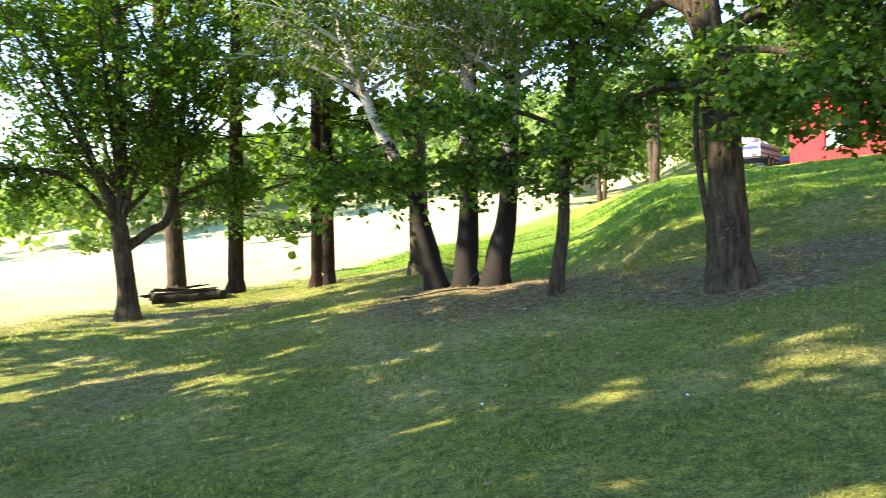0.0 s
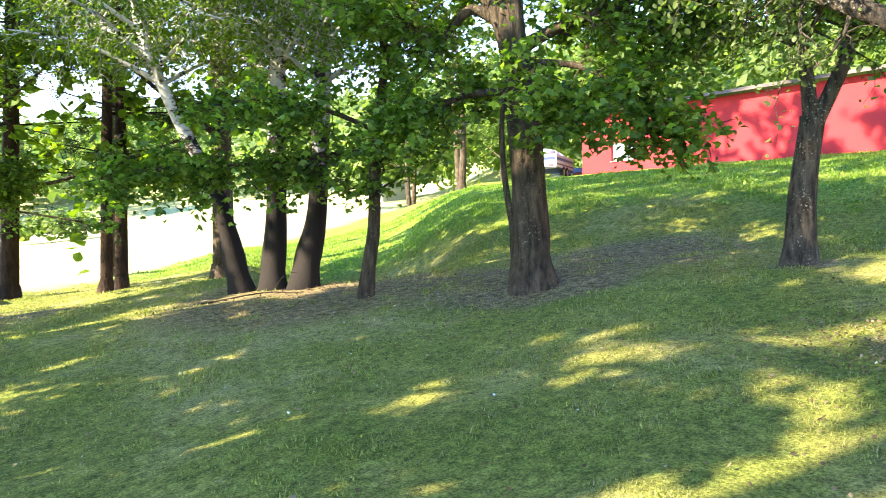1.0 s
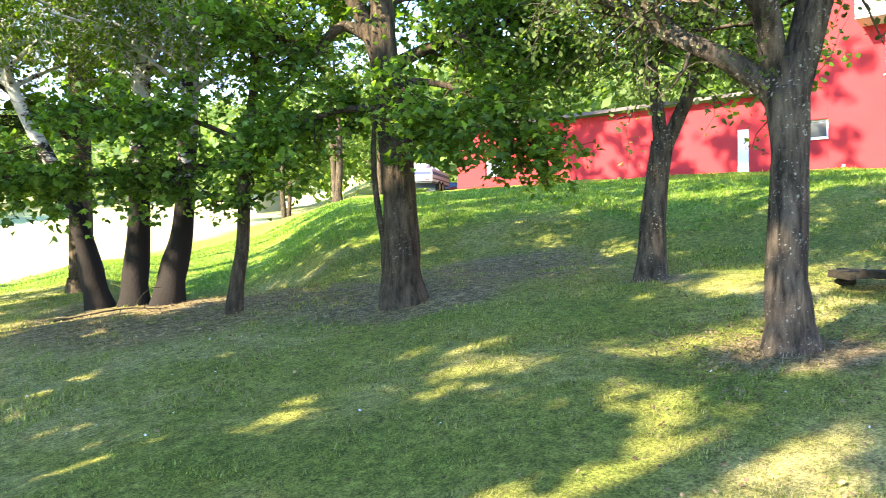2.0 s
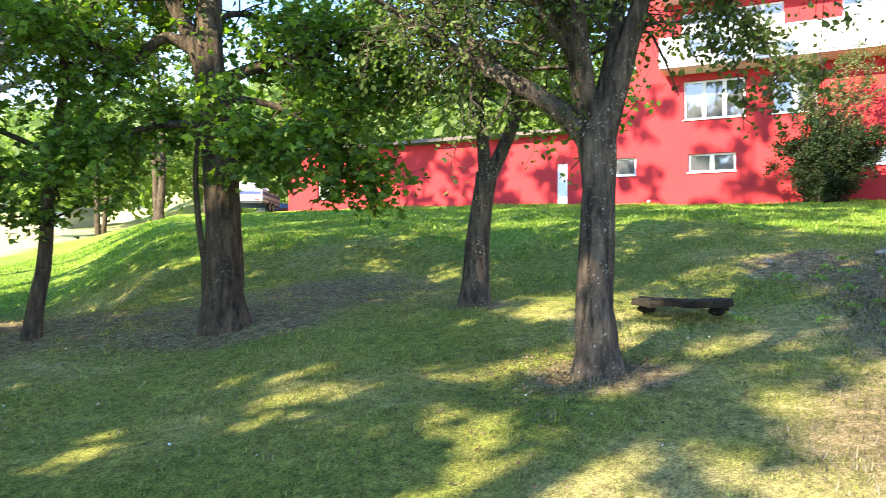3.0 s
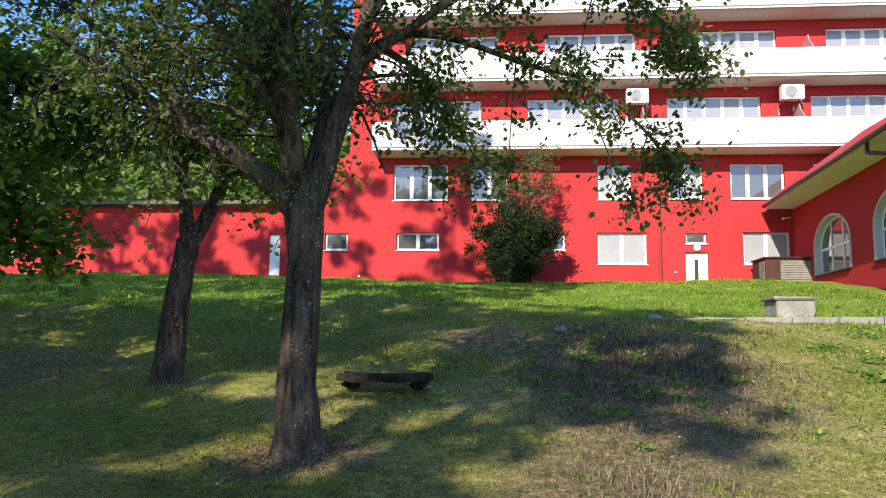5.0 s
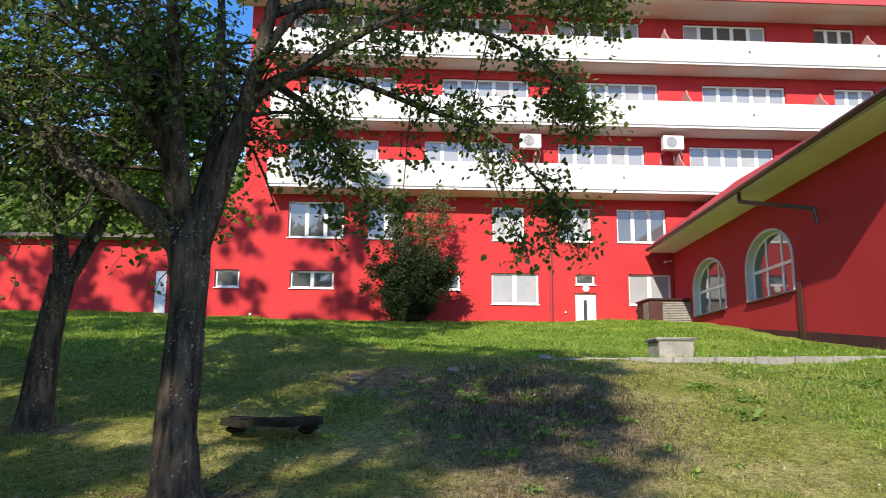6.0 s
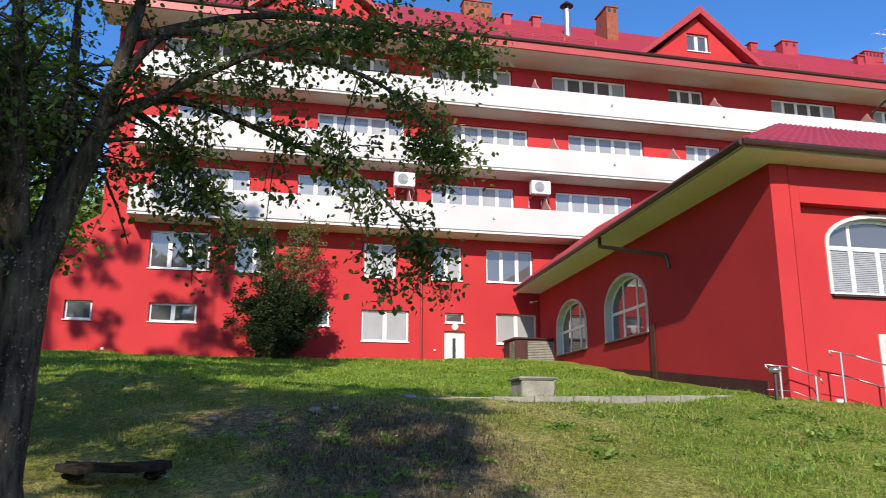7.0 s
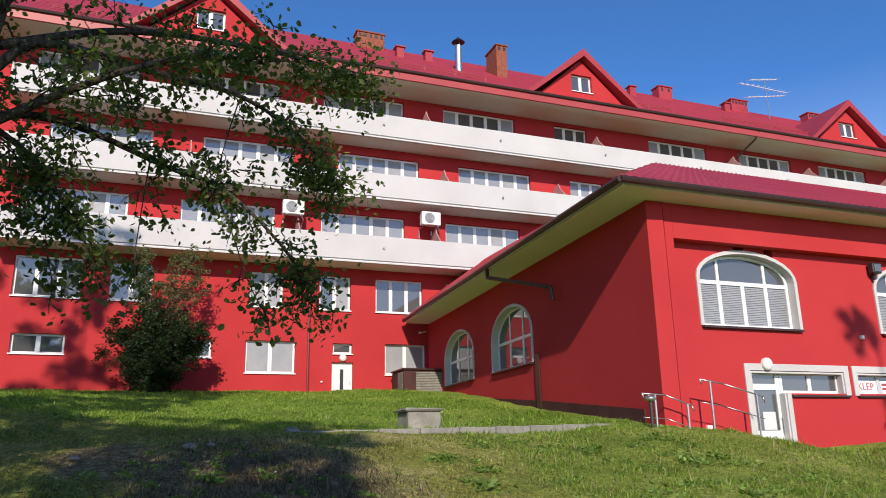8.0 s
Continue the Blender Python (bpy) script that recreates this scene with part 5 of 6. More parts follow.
flue = empty("steel_flue", (32.0, -13.8, on_roof(32.0)), "shiny steel flue with a dark conical cowl", "flue")
bm = bmesh.new()
rod(bm, (0, 0, -0.3), (0, 0, 1.35), 0.17, sides=16)
part("pipe", bm, STEEL, flue, smooth=False)
bm = bmesh.new()
rod(bm, (0, 0, 1.55), (0, 0, 1.85), 0.34, 0.03, sides=16)
for a in range(4):
    rod(bm, (0.15 * math.cos(a * 1.57), 0.15 * math.sin(a * 1.57), 1.3), (0.15 * math.cos(a * 1.57), 0.15 * math.sin(a * 1.57), 1.58), 0.012, sides=5)
part("cowl", bm, DARKMETAL, flue)
for y, x in ((-11.2, 33.6), (-12.9, 34.0), (-26.0, 34.6), (-33.0, 34.6), (-41.0, 34.6)):
    v = empty("roof_vent", (x, y, on_roof(x)), "small red roof vent on the tiles", "roof vent", "roof vents")
    part("stack", boxes((-0.18, 0.18, -0.2, 0.2, -0.2, 0.45), bevel=0.01), TILE, v)
    part("cap", boxes((-0.26, 0.26, -0.28, 0.28, 0.454, 0.52), bevel=0.01), FASCIA, v)
aerial = empty("tv_aerial", (34.5, -36.4, on_roof(34.5)), "television aerial with three long arms of thin rods", "aerial")
bm = bmesh.new()
rod(bm, (0, 0, -0.2), (0, 0, 2.9), 0.035, sides=6)
part("mast", bm, STEEL, aerial)
for h, L, t in ((2.75, 2.0, 0.12), (2.15, 3.6, -0.10), (1.55, 2.8, 0.22)):
    bm = bmesh.new()
    a, b = Vector((0.1, L * 0.55, h - t)), Vector((-0.1, -L * 0.45, h + t))
    rod(bm, a, b, 0.022, sides=5)
    for k in range(10):
        p = a.lerp(b, k / 9)
        rod(bm, p + Vector((-0.3, 0.0, -0.08)), p + Vector((0.3, 0.0, 0.08)), 0.013, sides=4)
    part("antenna", bm, PVC, aerial)
drain = empty("downpipe", (28.3, -28.9, 16.0), "bent dark downpipe from the roof gutter", "downpipe")
part("pipe", pipe_run([(-0.1, 0, 1.3), (0.1, 0.1, 0.9), (1.5, 0.6, 0.0), (1.6, 0.6, -0.8)], 0.05), GUTTER, drain)
drain = empty("downpipe", (20.0, -9.5, 6.7), "bent dark downpipe under the annex eave", "downpipe")
part("pipe", pipe_run([(0.0, 0.05, 0.1), (0.1, 0.0, -0.15), (-2.6, -0.55, -0.95), (-2.6, -0.62, -1.3)], 0.055), GUTTER, drain)

# ---- annex entrance, rails and shop sign ----
ent = empty("annex_entrance", (AX, -13.0, 1.2), "white glazed shop door with a side light in a white surround", "door")
e = ent.location
def inn(*specs, bevel=0.0):
    bm = boxes(*specs, bevel=bevel)
    for v in bm.verts:
        v.co -= e
    return bm


part("surround", inn((AX - 0.03, AX - 0.003, -12.549, -12.40, 1.2, 3.37), (AX - 0.03, AX - 0.003, -15.40, -12.549, 3.223, 3.37), (AX - 0.03, AX - 0.003, -15.40, -15.251, 2.70, 3.223), (AX - 0.03, AX - 0.003, -13.62, -13.501, 1.2, 2.735)), WHITE, ent)
part("reveal_lining", inn((AX - 0.003, AX + 0.158, -12.60, -12.552, 1.2, 3.215), (AX - 0.003, AX + 0.158, -13.498, -13.45, 1.2, 2.74), (AX - 0.003, AX + 0.158, -15.20, -12.60, 3.17, 3.215), (AX - 0.003, AX + 0.158, -15.248, -15.20, 2.745, 3.215)), WHITE, ent)
leaf = part("door_leaf", inn((AX + 0.16, AX + 0.22, -12.66, -12.555, 1.2, 3.22), (AX + 0.16, AX + 0.22, -13.495, -13.38, 1.2, 3.22), (AX + 0.16, AX + 0.22, -13.38, -12.66, 2.82, 2.95), (AX + 0.16, AX + 0.22, -13.38, -12.66, 3.14, 3.22), (AX + 0.16, AX + 0.22, -13.38, -12.66, 1.2, 1.95)), PVC, ent)
part("pane", inn((AX + 0.185, AX + 0.195, -13.38, -12.66, 1.95, 2.82)), GLASS, leaf)
part("pane", inn((AX + 0.185, AX + 0.195, -13.38, -12.66, 2.95, 3.14)), GLASS, leaf)
part("poster", inn((AX + 0.178, AX + 0.183, -13.30, -12.95, 1.97, 2.35)), SOFFIT, leaf, "pale notice behind the door glass")
bm = bmesh.new()
rod(bm, (AX + 0.1, -13.43, 1.9), (AX + 0.1, -13.43, 2.25), 0.014)
rod(bm, (AX + 0.1, -13.43, 2.2), (AX + 0.17, -13.43, 2.2), 0.012)
for v in bm.verts:
    v.co -= e
part("door_handle", bm, STEEL, leaf)
sl = part("side_light", inn((AX + 0.16, AX + 0.22, -15.245, -13.505, 2.745, 2.81), (AX + 0.16, AX + 0.22, -15.245, -13.505, 3.15, 3.215), (AX + 0.16, AX + 0.22, -14.42, -14.32, 2.81, 3.15), (AX + 0.16, AX + 0.22, -13.58, -13.505, 2.81, 3.15), (AX + 0.16, AX + 0.22, -15.245, -15.17, 2.81, 3.15)), PVC, ent)
part("pane", inn((AX + 0.185, AX + 0.195, -14.32, -13.58, 2.81, 3.15)), GLASS, sl)
part("pane", inn((AX + 0.185, AX + 0.195, -15.17, -14.42, 2.81, 3.15)), GLASS, sl)
part("window_sill", inn((AX - 0.07, AX + 0.16, -15.35, -13.63, 2.66, 2.70)), GUTTER, sl)

sw = empty("shop_window", (AX, -17.0, 2.7), "low shop window in a white surround with a sign", "window")
e = sw.location
part("surround", inn((AX - 0.03, AX - 0.003, -15.655, -15.52, 2.70, 3.37), (AX - 0.03, AX - 0.003, -18.2, -15.655, 3.223, 3.37), (AX - 0.03, AX - 0.003, -18.35, -18.205, 2.70, 3.37)), WHITE, sw)
part("reveal_lining", inn((AX - 0.003, AX + 0.158, -15.70, -15.662, 2.745, 3.215), (AX - 0.003, AX + 0.158, -18.198, -15.70, 3.17, 3.215)), WHITE, sw)
part("window_frame", inn((AX + 0.16, AX + 0.22, -18.2, -15.66, 2.745, 2.8), (AX + 0.16, AX + 0.22, -18.2, -15.66, 3.16, 3.215), (AX + 0.16, AX + 0.22, -16.55, -16.47, 2.8, 3.16)), PVC, sw)
part("pane", inn((AX + 0.185, AX + 0.195, -18.2, -15.66, 2.8, 3.16)), GLASS, sw)
part("window_sill", inn((AX - 0.07, AX + 0.16, -18.3, -15.6, 2.66, 2.70)), GUTTER, sw)
LETTER = material("red_lettering", (0.42, 0.03, 0.05), (0.48, 0.04, 0.06), 3.0, 30.0, 0.6, 0.02)
board = part("sign", inn((AX + 0.165, AX + 0.178, -16.46, -15.70, 2.80, 3.06)), PVC, sw, "white sign with red capital letters")


def lettering(text, at, size, parent):
    cu = bpy.data.curves.new("lettering", "FONT")
    cu.body, cu.size, cu.extrude = text, size, 0.002
    tmp = bpy.data.objects.new("lettering", cu)
    scene.collection.objects.link(tmp)
    me = bpy.data.meshes.new_from_object(tmp.evaluated_get(bpy.context.evaluated_depsgraph_get()))
    bpy.data.objects.remove(tmp)
    me.materials.clear()
    me.materials.append(LETTER)
    ob = new("lettering", me)
    ob.parent = parent
    ob.matrix_local = Matrix.Translation(Vector(at) - e) @ Matrix.Rotation(radians(-90), 4, "Z") @ Matrix.Rotation(radians(90), 4, "X")
    return ob


lettering("KLEP", (AX + 0.162, -15.83, 2.84), 0.24, board)
board = part("sign", inn((AX + 0.165, AX + 0.178, -18.1, -16.56, 2.80, 3.06)), PVC, sw, "white sign with small red lines")
for k, z in enumerate((2.85, 2.95)):
    part("line", inn((AX + 0.160, AX + 0.164, -17.4, -16.62, z, z + 0.05)), LETTER, board)

flood = empty("floodlight", (AX - 0.12, -16.65, 5.62), "dark grey floodlight on a wall bracket", "floodlight")
part("housing", boxes((-0.1, 0.06, -0.14, 0.14, -0.02, 0.24), bevel=0.02), DARKMETAL, flood)
part("glass", boxes((-0.112, -0.102, -0.11, 0.11, 0.02, 0.2)), GLASS, flood)
part("bracket", boxes((0.0, 0.12, -0.03, 0.03, -0.16, -0.021)), DARKMETAL, flood)
camu = empty("wall_camera", (29.0, -10.6, 6.25), "small white security camera on the annex wall", "camera")
bm = bmesh.new()
rod(bm, (-0.15, 0.15, 0), (0.05, 0.05, 0.03), 0.045)
part("housing", bm, PVC, camu)
bm = bmesh.new()
rod(bm, (0.02, 0.06, 0.03), (0.05, -0.2, 0.08), 0.02)
part("arm", bm, PVC, camu)


def handrail(points, posts, name="handrail"):
    u = empty(name, points[0], "stainless steel stair handrail with curled ends", "handrail", "handrails by the annex")
    o = Vector(points[0])
    part("top_rail", pipe_run([Vector(p) - o for p in points], 0.015), STEEL, u, smooth=True)
    part("mid_rail", pipe_run([Vector(p) - o - Vector((0, 0, 0.45)) for p in points[1:-1]], 0.009), STEEL, u, smooth=True)
    for p, b in posts:
        bm = bmesh.new()
        rod(bm, Vector(p) - o, Vector((p[0], p[1], b)) - o, 0.022)
        part("post", bm, STEEL, u)


handrail([(12.75, -9.35, 2.56), (12.75, -9.3, 2.66), (12.75, -9.85, 2.63), (12.75, -10.45, 2.43), (12.75, -10.5, 2.33)], [((12.75, -9.6, 2.64), 1.5), ((12.75, -10.35, 2.46), 1.5)])
handrail([(12.75, -10.75, 2.85), (12.75, -10.7, 2.95), (12.75, -11.3, 2.86), (12.75, -12.25, 2.62), (12.75, -12.3, 2.5)], [((12.75, -10.95, 2.92), 1.4), ((12.75, -12.1, 2.66), 1.3)])
handrail([(12.75, -16.1, 2.3), (12.75, -16.15, 2.42), (12.75, -16.7, 2.2), (12.75, -17.2, 2.0)], [((12.75, -16.3, 2.36), 1.3), ((12.75, -16.9, 2.12), 1.3)])
post = empty("post_lamp", (12.7, -9.45, 2.0), "short dark post with a round glass lamp", "lamp")
bm = bmesh.new()
rod(bm, (0, 0, -0.5), (0, 0, 0.5), 0.035)
part("post", bm, DARKMETAL, post)
bm = bmesh.new()
bmesh.ops.create_uvsphere(bm, u_segments=14, v_segments=8, radius=0.11, matrix=Matrix.Translation((0, 0, 0.56)) @ Matrix.Diagonal((1, 1, 0.6, 1)))
part("shade", bm, STEEL, post, smooth=True)
stairs = empty("entrance_steps", (12.9, -11.8, 1.5), "concrete steps going down to the shop door", "steps")
for k in range(5):
    part("step", boxes((-0.35, 0.4, 0.85 - 0.36 * (k + 1), 0.85 - 0.36 * k - 0.004, -0.6, 0.36 - 0.10 * k), bevel=0.01), CONCRETE, stairs)

# ---- concrete pieces on the slope ----
blk = empty("concrete_shaft", (14.3, -5.3, height(14.3, -5.3)), "weathered square concrete shaft with a chipped lid", "concrete shaft")
bm = boxes((-0.33, 0.33, -0.33, 0.33, -0.4, 0.27), bevel=0.02)
part("body", bm, CONCRETE, blk)
bm = boxes((-0.38, 0.38, -0.38, 0.38, 0.274, 0.325), bevel=0.02)
for v in bm.verts:
    v.co += Vector((random.uniform(-0.02, 0.02), random.uniform(-0.02, 0.02), random.uniform(-0.012, 0.012)))
part("lid", bm, CONCRETE, blk)
kerb = empty("kerb", (13.2, -6, 2.0), "low weathered concrete kerb along the slope", "kerb")
a, b = Vector((12.05, -2.4, 0)), Vector((13.4, -9.2, 0))
n = 9
for i in range(n):
    p, q = a.lerp(b, i / n), a.lerp(b, (i + 0.97) / n)
    z = 1.875 + 0.13 * (i + 0.5) / n
    d = (q - p)
    m = Matrix.Translation((p + q) / 2 + Vector((0, 0, z)) - kerb.location) @ Matrix.Rotation(math.atan2(d.y, d.x), 4, "Z") @ Matrix.Rotation(radians(random.uniform(-0.6, 0.6)), 4, "Y")
    bm = bmesh.new()
    box(bm, -d.length / 2, d.length / 2, -0.08, 0.08, -0.2, 0.115, bevel=0.012, m=m)
    part("kerb_stone", bm, CONCRETE, kerb)

MOSSY = material("mossy_old_wood", (0.014, 0.012, 0.009), (0.055, 0.046, 0.034), 6.0, 40.0, 0.95, 1.0, dirt=(0.035, 0.042, 0.02))
bench = empty("slab_bench", (7.62, 0.94, height(7.62, 0.94)), "low bench of a rough mossy slab on stones", "bench")
bm = bmesh.new()
box(bm, -0.20, 0.20, -0.44, 0.44, 0.07, 0.135)
bmesh.ops.subdivide_edges(bm, edges=bm.edges[:], cuts=9, use_grid_fill=True)
for v in bm.verts:
    edge = 1 + 0.22 * noise.noise(v.co * 9 + Vector((3, 1, 0)))
    v.co.x *= edge
    v.co.y *= 1 + 0.08 * noise.noise(v.co * 8)
    v.co.z += noise.noise(v.co * 6 + Vector((0, 9, 0))) * 0.03 - 0.05 * (0.25 - v.co.y * v.co.y)
part("slab", bm, MOSSY, bench, smooth=True)


def pebble(size, seed, flat=0.6):
    bm = bmesh.new()
    bmesh.ops.create_icosphere(bm, subdivisions=2, radius=1.0)
    off = Vector((seed * 3.1, seed * 1.7, 0))
    for v in bm.verts:
        v.co *= 1 + 0.35 * noise.noise(v.co * 1.3 + off)
        v.co = Vector((v.co.x * size[0], v.co.y * size[1], v.co.z * size[2]))
    return bm


for y in (-0.33, 0.34):
    bm = pebble((0.15, 0.09, 0.055), y * 7 + 2)
    for v in bm.verts:
        v.co += Vector((0.03, y, 0.03))
    part("support_stone", bm, MOSSY, bench)
STONE = material("field_stone", (0.24, 0.22, 0.19), (0.42, 0.39, 0.34), 4.0, 40.0, 0.95, 0.6)
for i, (x, y, s) in enumerate(((10.4, -0.95, 0.10), (10.5, -1.2, 0.07), (10.1, 0.3, 0.06), (12.1, -2.5, 0.13), (7.55, 0.5, 0.05), (8.4, -2.3, 0.04), (5.2, 0.75, 0.035))):
    u = mesh_object("stone", [], [], STONE)
    bm = pebble((s, s * 0.9, s * 0.5), i)
    bm.to_mesh(u.data)
    bm.free()
    u.location = (x, y, height(x, y) + s * 0.12)
    tagged(u, "pale field stone lying in the grass", "stone", "stones on the slope")

pit = empty("fire_pit", (2.5, 16.6, height(2.5, 16.6)), "low square frame of weathered logs filled with dry sticks", "fire pit")
for k, (p, q, r) in enumerate((((-0.75, -0.45, 0.07), (0.72, -0.5, 0.09), 0.085), ((-0.7, 0.5, 0.08), (0.75, 0.45, 0.08), 0.08), ((-0.66, -0.6, 0.13), (-0.62, 0.62, 0.12), 0.075), ((0.64, -0.62, 0.12), (0.66, 0.6, 0.13), 0.08))):
    bm = bmesh.new()
    rod(bm, p, q, r, r * 0.85, sides=10)
    part("log", bm, MOSSY, pit)
stick_rng = random.Random(27)
for k in range(16):
    c = Vector((stick_rng.uniform(-0.45, 0.45), stick_rng.uniform(-0.35, 0.35), 0.10 + 0.012 * k))
    a = stick_rng.uniform(-0.6, 0.6)
    d = Vector((math.cos(a), math.sin(a), stick_rng.uniform(-0.1, 0.12))) * stick_rng.uniform(0.3, 0.6)
    bm = bmesh.new()
    rod(bm, c - d, c + d, 0.022, 0.012, sides=6)
    part("stick", bm, MOSSY, pit)

# fallen branches
for seed, pts in ((73, [(4.3, 9.6), (4.9, 9.0), (5.2, 8.6)]),):
    g = Growth(seed)
    g.limb([(x, y, height(x, y) + 0.05 + 0.05 * (i % 2)) for i, (x, y) in enumerate(pts)], [0.012, 0.009, 0.006, 0.003][:len(pts)], 5, 4, 7, 0.4, 0, start=0.2, subs=1, lift=0.5)
    ob = mesh_object("fallen_branch", g.wv, g.wf, MOSSY)
    tagged(ob, "thin dry branch lying on the lawn", "branch", "fallen branches")

# ---- parked at the top of the bank ----
RUBBER = material("tyre_rubber", (0.02, 0.02, 0.02), (0.03, 0.03, 0.03), 4.0, 40.0, 0.9, 0.2)
BLUE = material("blue_stripe", (0.03, 0.05, 0.22), (0.04, 0.06, 0.27), 2.0, 30.0, 0.4, 0.02)
ALU = material("aluminium_side", (0.50, 0.55, 0.68), (0.58, 0.64, 0.76), 3.0, 40.0, 0.6, 0.05, 0.05)
truck = empty("trailer", (29.6, 25.2, height(29.6, 25.2)), "aluminium-sided trailer with blue stripes and a white load", "trailer")
truck.rotation_euler = (0, 0, radians(25))
part("bed", boxes((-0.9, 2.6, -0.95, 0.95, 0.42, 0.5)), DARKMETAL, truck)
for s in (-1, 1):
    part("side_board", boxes((-0.9, 2.6, s * 0.95 - 0.02, s * 0.95 + 0.02, 0.5, 1.12), bevel=0.006), ALU, truck)
    part("stripe", boxes((-0.9, 2.6, s * 0.975 - 0.004, s * 0.975 + 0.004, 0.84, 0.98)), BLUE, truck)
    part("lower_stripe", boxes((-0.9, 2.6, s * 0.975 - 0.004, s * 0.975 + 0.004, 0.62, 0.68)), DARKMETAL, truck)
tail = part("tailboard", boxes((-0.95, -0.904, -0.95, 0.95, 0.5, 1.12), bevel=0.006), ALU, truck)
part("stripe", boxes((-0.96, -0.952, -0.9, 0.9, 0.84, 0.98)), BLUE, tail)
bm = bmesh.new()
for k in range(3):
    q = pebble((0.55, 0.75, 0.35), k + 11)
    for v in q.verts:
        v.co += Vector((-0.3 + 1.05 * k, 0, 1.15))
    me = bpy.data.meshes.new("tmp")
    q.to_mesh(me)
    q.free()
    bm.from_mesh(me)
    bpy.data.meshes.remove(me)
part("load_cover", bm, PVC, truck, "lumpy white wrapped load", smooth=True)
for x in (0.5, 1.2):
    for s in (-1, 1):
        bm = bmesh.new()
        rod(bm, (x, s * 0.82, 0.3), (x, s * 0.98, 0.3), 0.3, sides=20)
        w = part("wheel", bm, RUBBER, truck)
        bm = bmesh.new()
        rod(bm, (x, s * 0.975, 0.3), (x, s * 0.99, 0.3), 0.17, sides=16)
        part("rim", bm, STEEL, w)
for s in (-0.7, 0.7):
    part("tail_light", boxes((-0.98, -0.962, s - 0.12, s + 0.12, 0.53, 0.62)), LETTER, truck)
CARBLUE = material("blue_grey_car_paint", (0.16, 0.24, 0.36), (0.18, 0.27, 0.40), 1.0, 60.0, 0.25, 0.0, 0.2)
car = empty("car", (33.3, 26.4, height(33.3, 26.4)), "blue-grey car parked behind the bank", "car")
bm = bmesh.new()
prism(bm, [(-2.1, 0.25), (2.1, 0.25), (2.15, 0.7), (1.9, 0.9), (1.2, 0.95), (-1.9, 0.95), (-2.15, 0.75)], "x", -0.82, 0.82)
bmesh.ops.bevel(bm, geom=bm.edges[:], offset=0.07, segments=2, affect="EDGES")
part("body", bm, CARBLUE, car, smooth=True)
bm = bmesh.new()
prism(bm, [(-1.7, 0.94), (1.1, 0.94), (0.45, 1.4), (-1.1, 1.42)], "x", -0.7, 0.7)
bmesh.ops.bevel(bm, geom=bm.edges[:], offset=0.08, segments=2, affect="EDGES")
cabin = part("cabin", bm, GLASS, car, smooth=True)
part("roof", boxes((-0.62, 0.62, -1.05, 0.4, 1.40, 1.45), bevel=0.02), CARBLUE, cabin)
for y in (-1.3, 1.3):
    for s in (-1, 1):
        bm = bmesh.new()
        rod(bm, (s * 0.68, y, 0.32), (s * 0.85, y, 0.32), 0.32, sides=20)
        w = part("wheel", bm, RUBBER, car)
        bm = bmesh.new()
        rod(bm, (s * 0.845, y, 0.32), (s * 0.86, y, 0.32), 0.19, sides=16)
        part("rim", bm, STEEL, w)

# grey cottage far across the meadow
cot = empty("cottage", (55, 71, height(55, 71)), "small far cottage with a steep grey roof", "house")
part("wall", boxes((-2, 2, -1.8, 1.8, -0.5, 1.4)), SOFFIT, cot)
bm = bmesh.new()
prism(bm, [(-2.3, 1.3), (2.3, 1.3), (0, 3.6)], "y", -2.0, 2.0)
part("roof", bm, ALU, cot)
part("window", boxes((-2.05, -2.0, -0.5, 0.5, 0.3, 1.1)), GLASS, cot)

# ---- grass, weeds and litter ----
BLADE = leaf_material("grass_blade", (0.095, 0.135, 0.026), (0.38, 0.405, 0.125), (1.4, 1.5, 0.6), 0.6)
BLADE_DRY = leaf_material("dry_grass_blade", (0.26, 0.235, 0.10), (0.45, 0.39, 0.20), (1.2, 1.2, 0.8), 0.7)
BLADE_LUSH = leaf_material("lush_grass_blade", (0.095, 0.190, 0.026), (0.31, 0.44, 0.085), (1.5, 1.6, 0.6), 0.6)
WEED = leaf_material("weed_leaf", (0.11, 0.185, 0.036), (0.25, 0.36, 0.10), (1.4, 1.6, 0.5), 0.5)


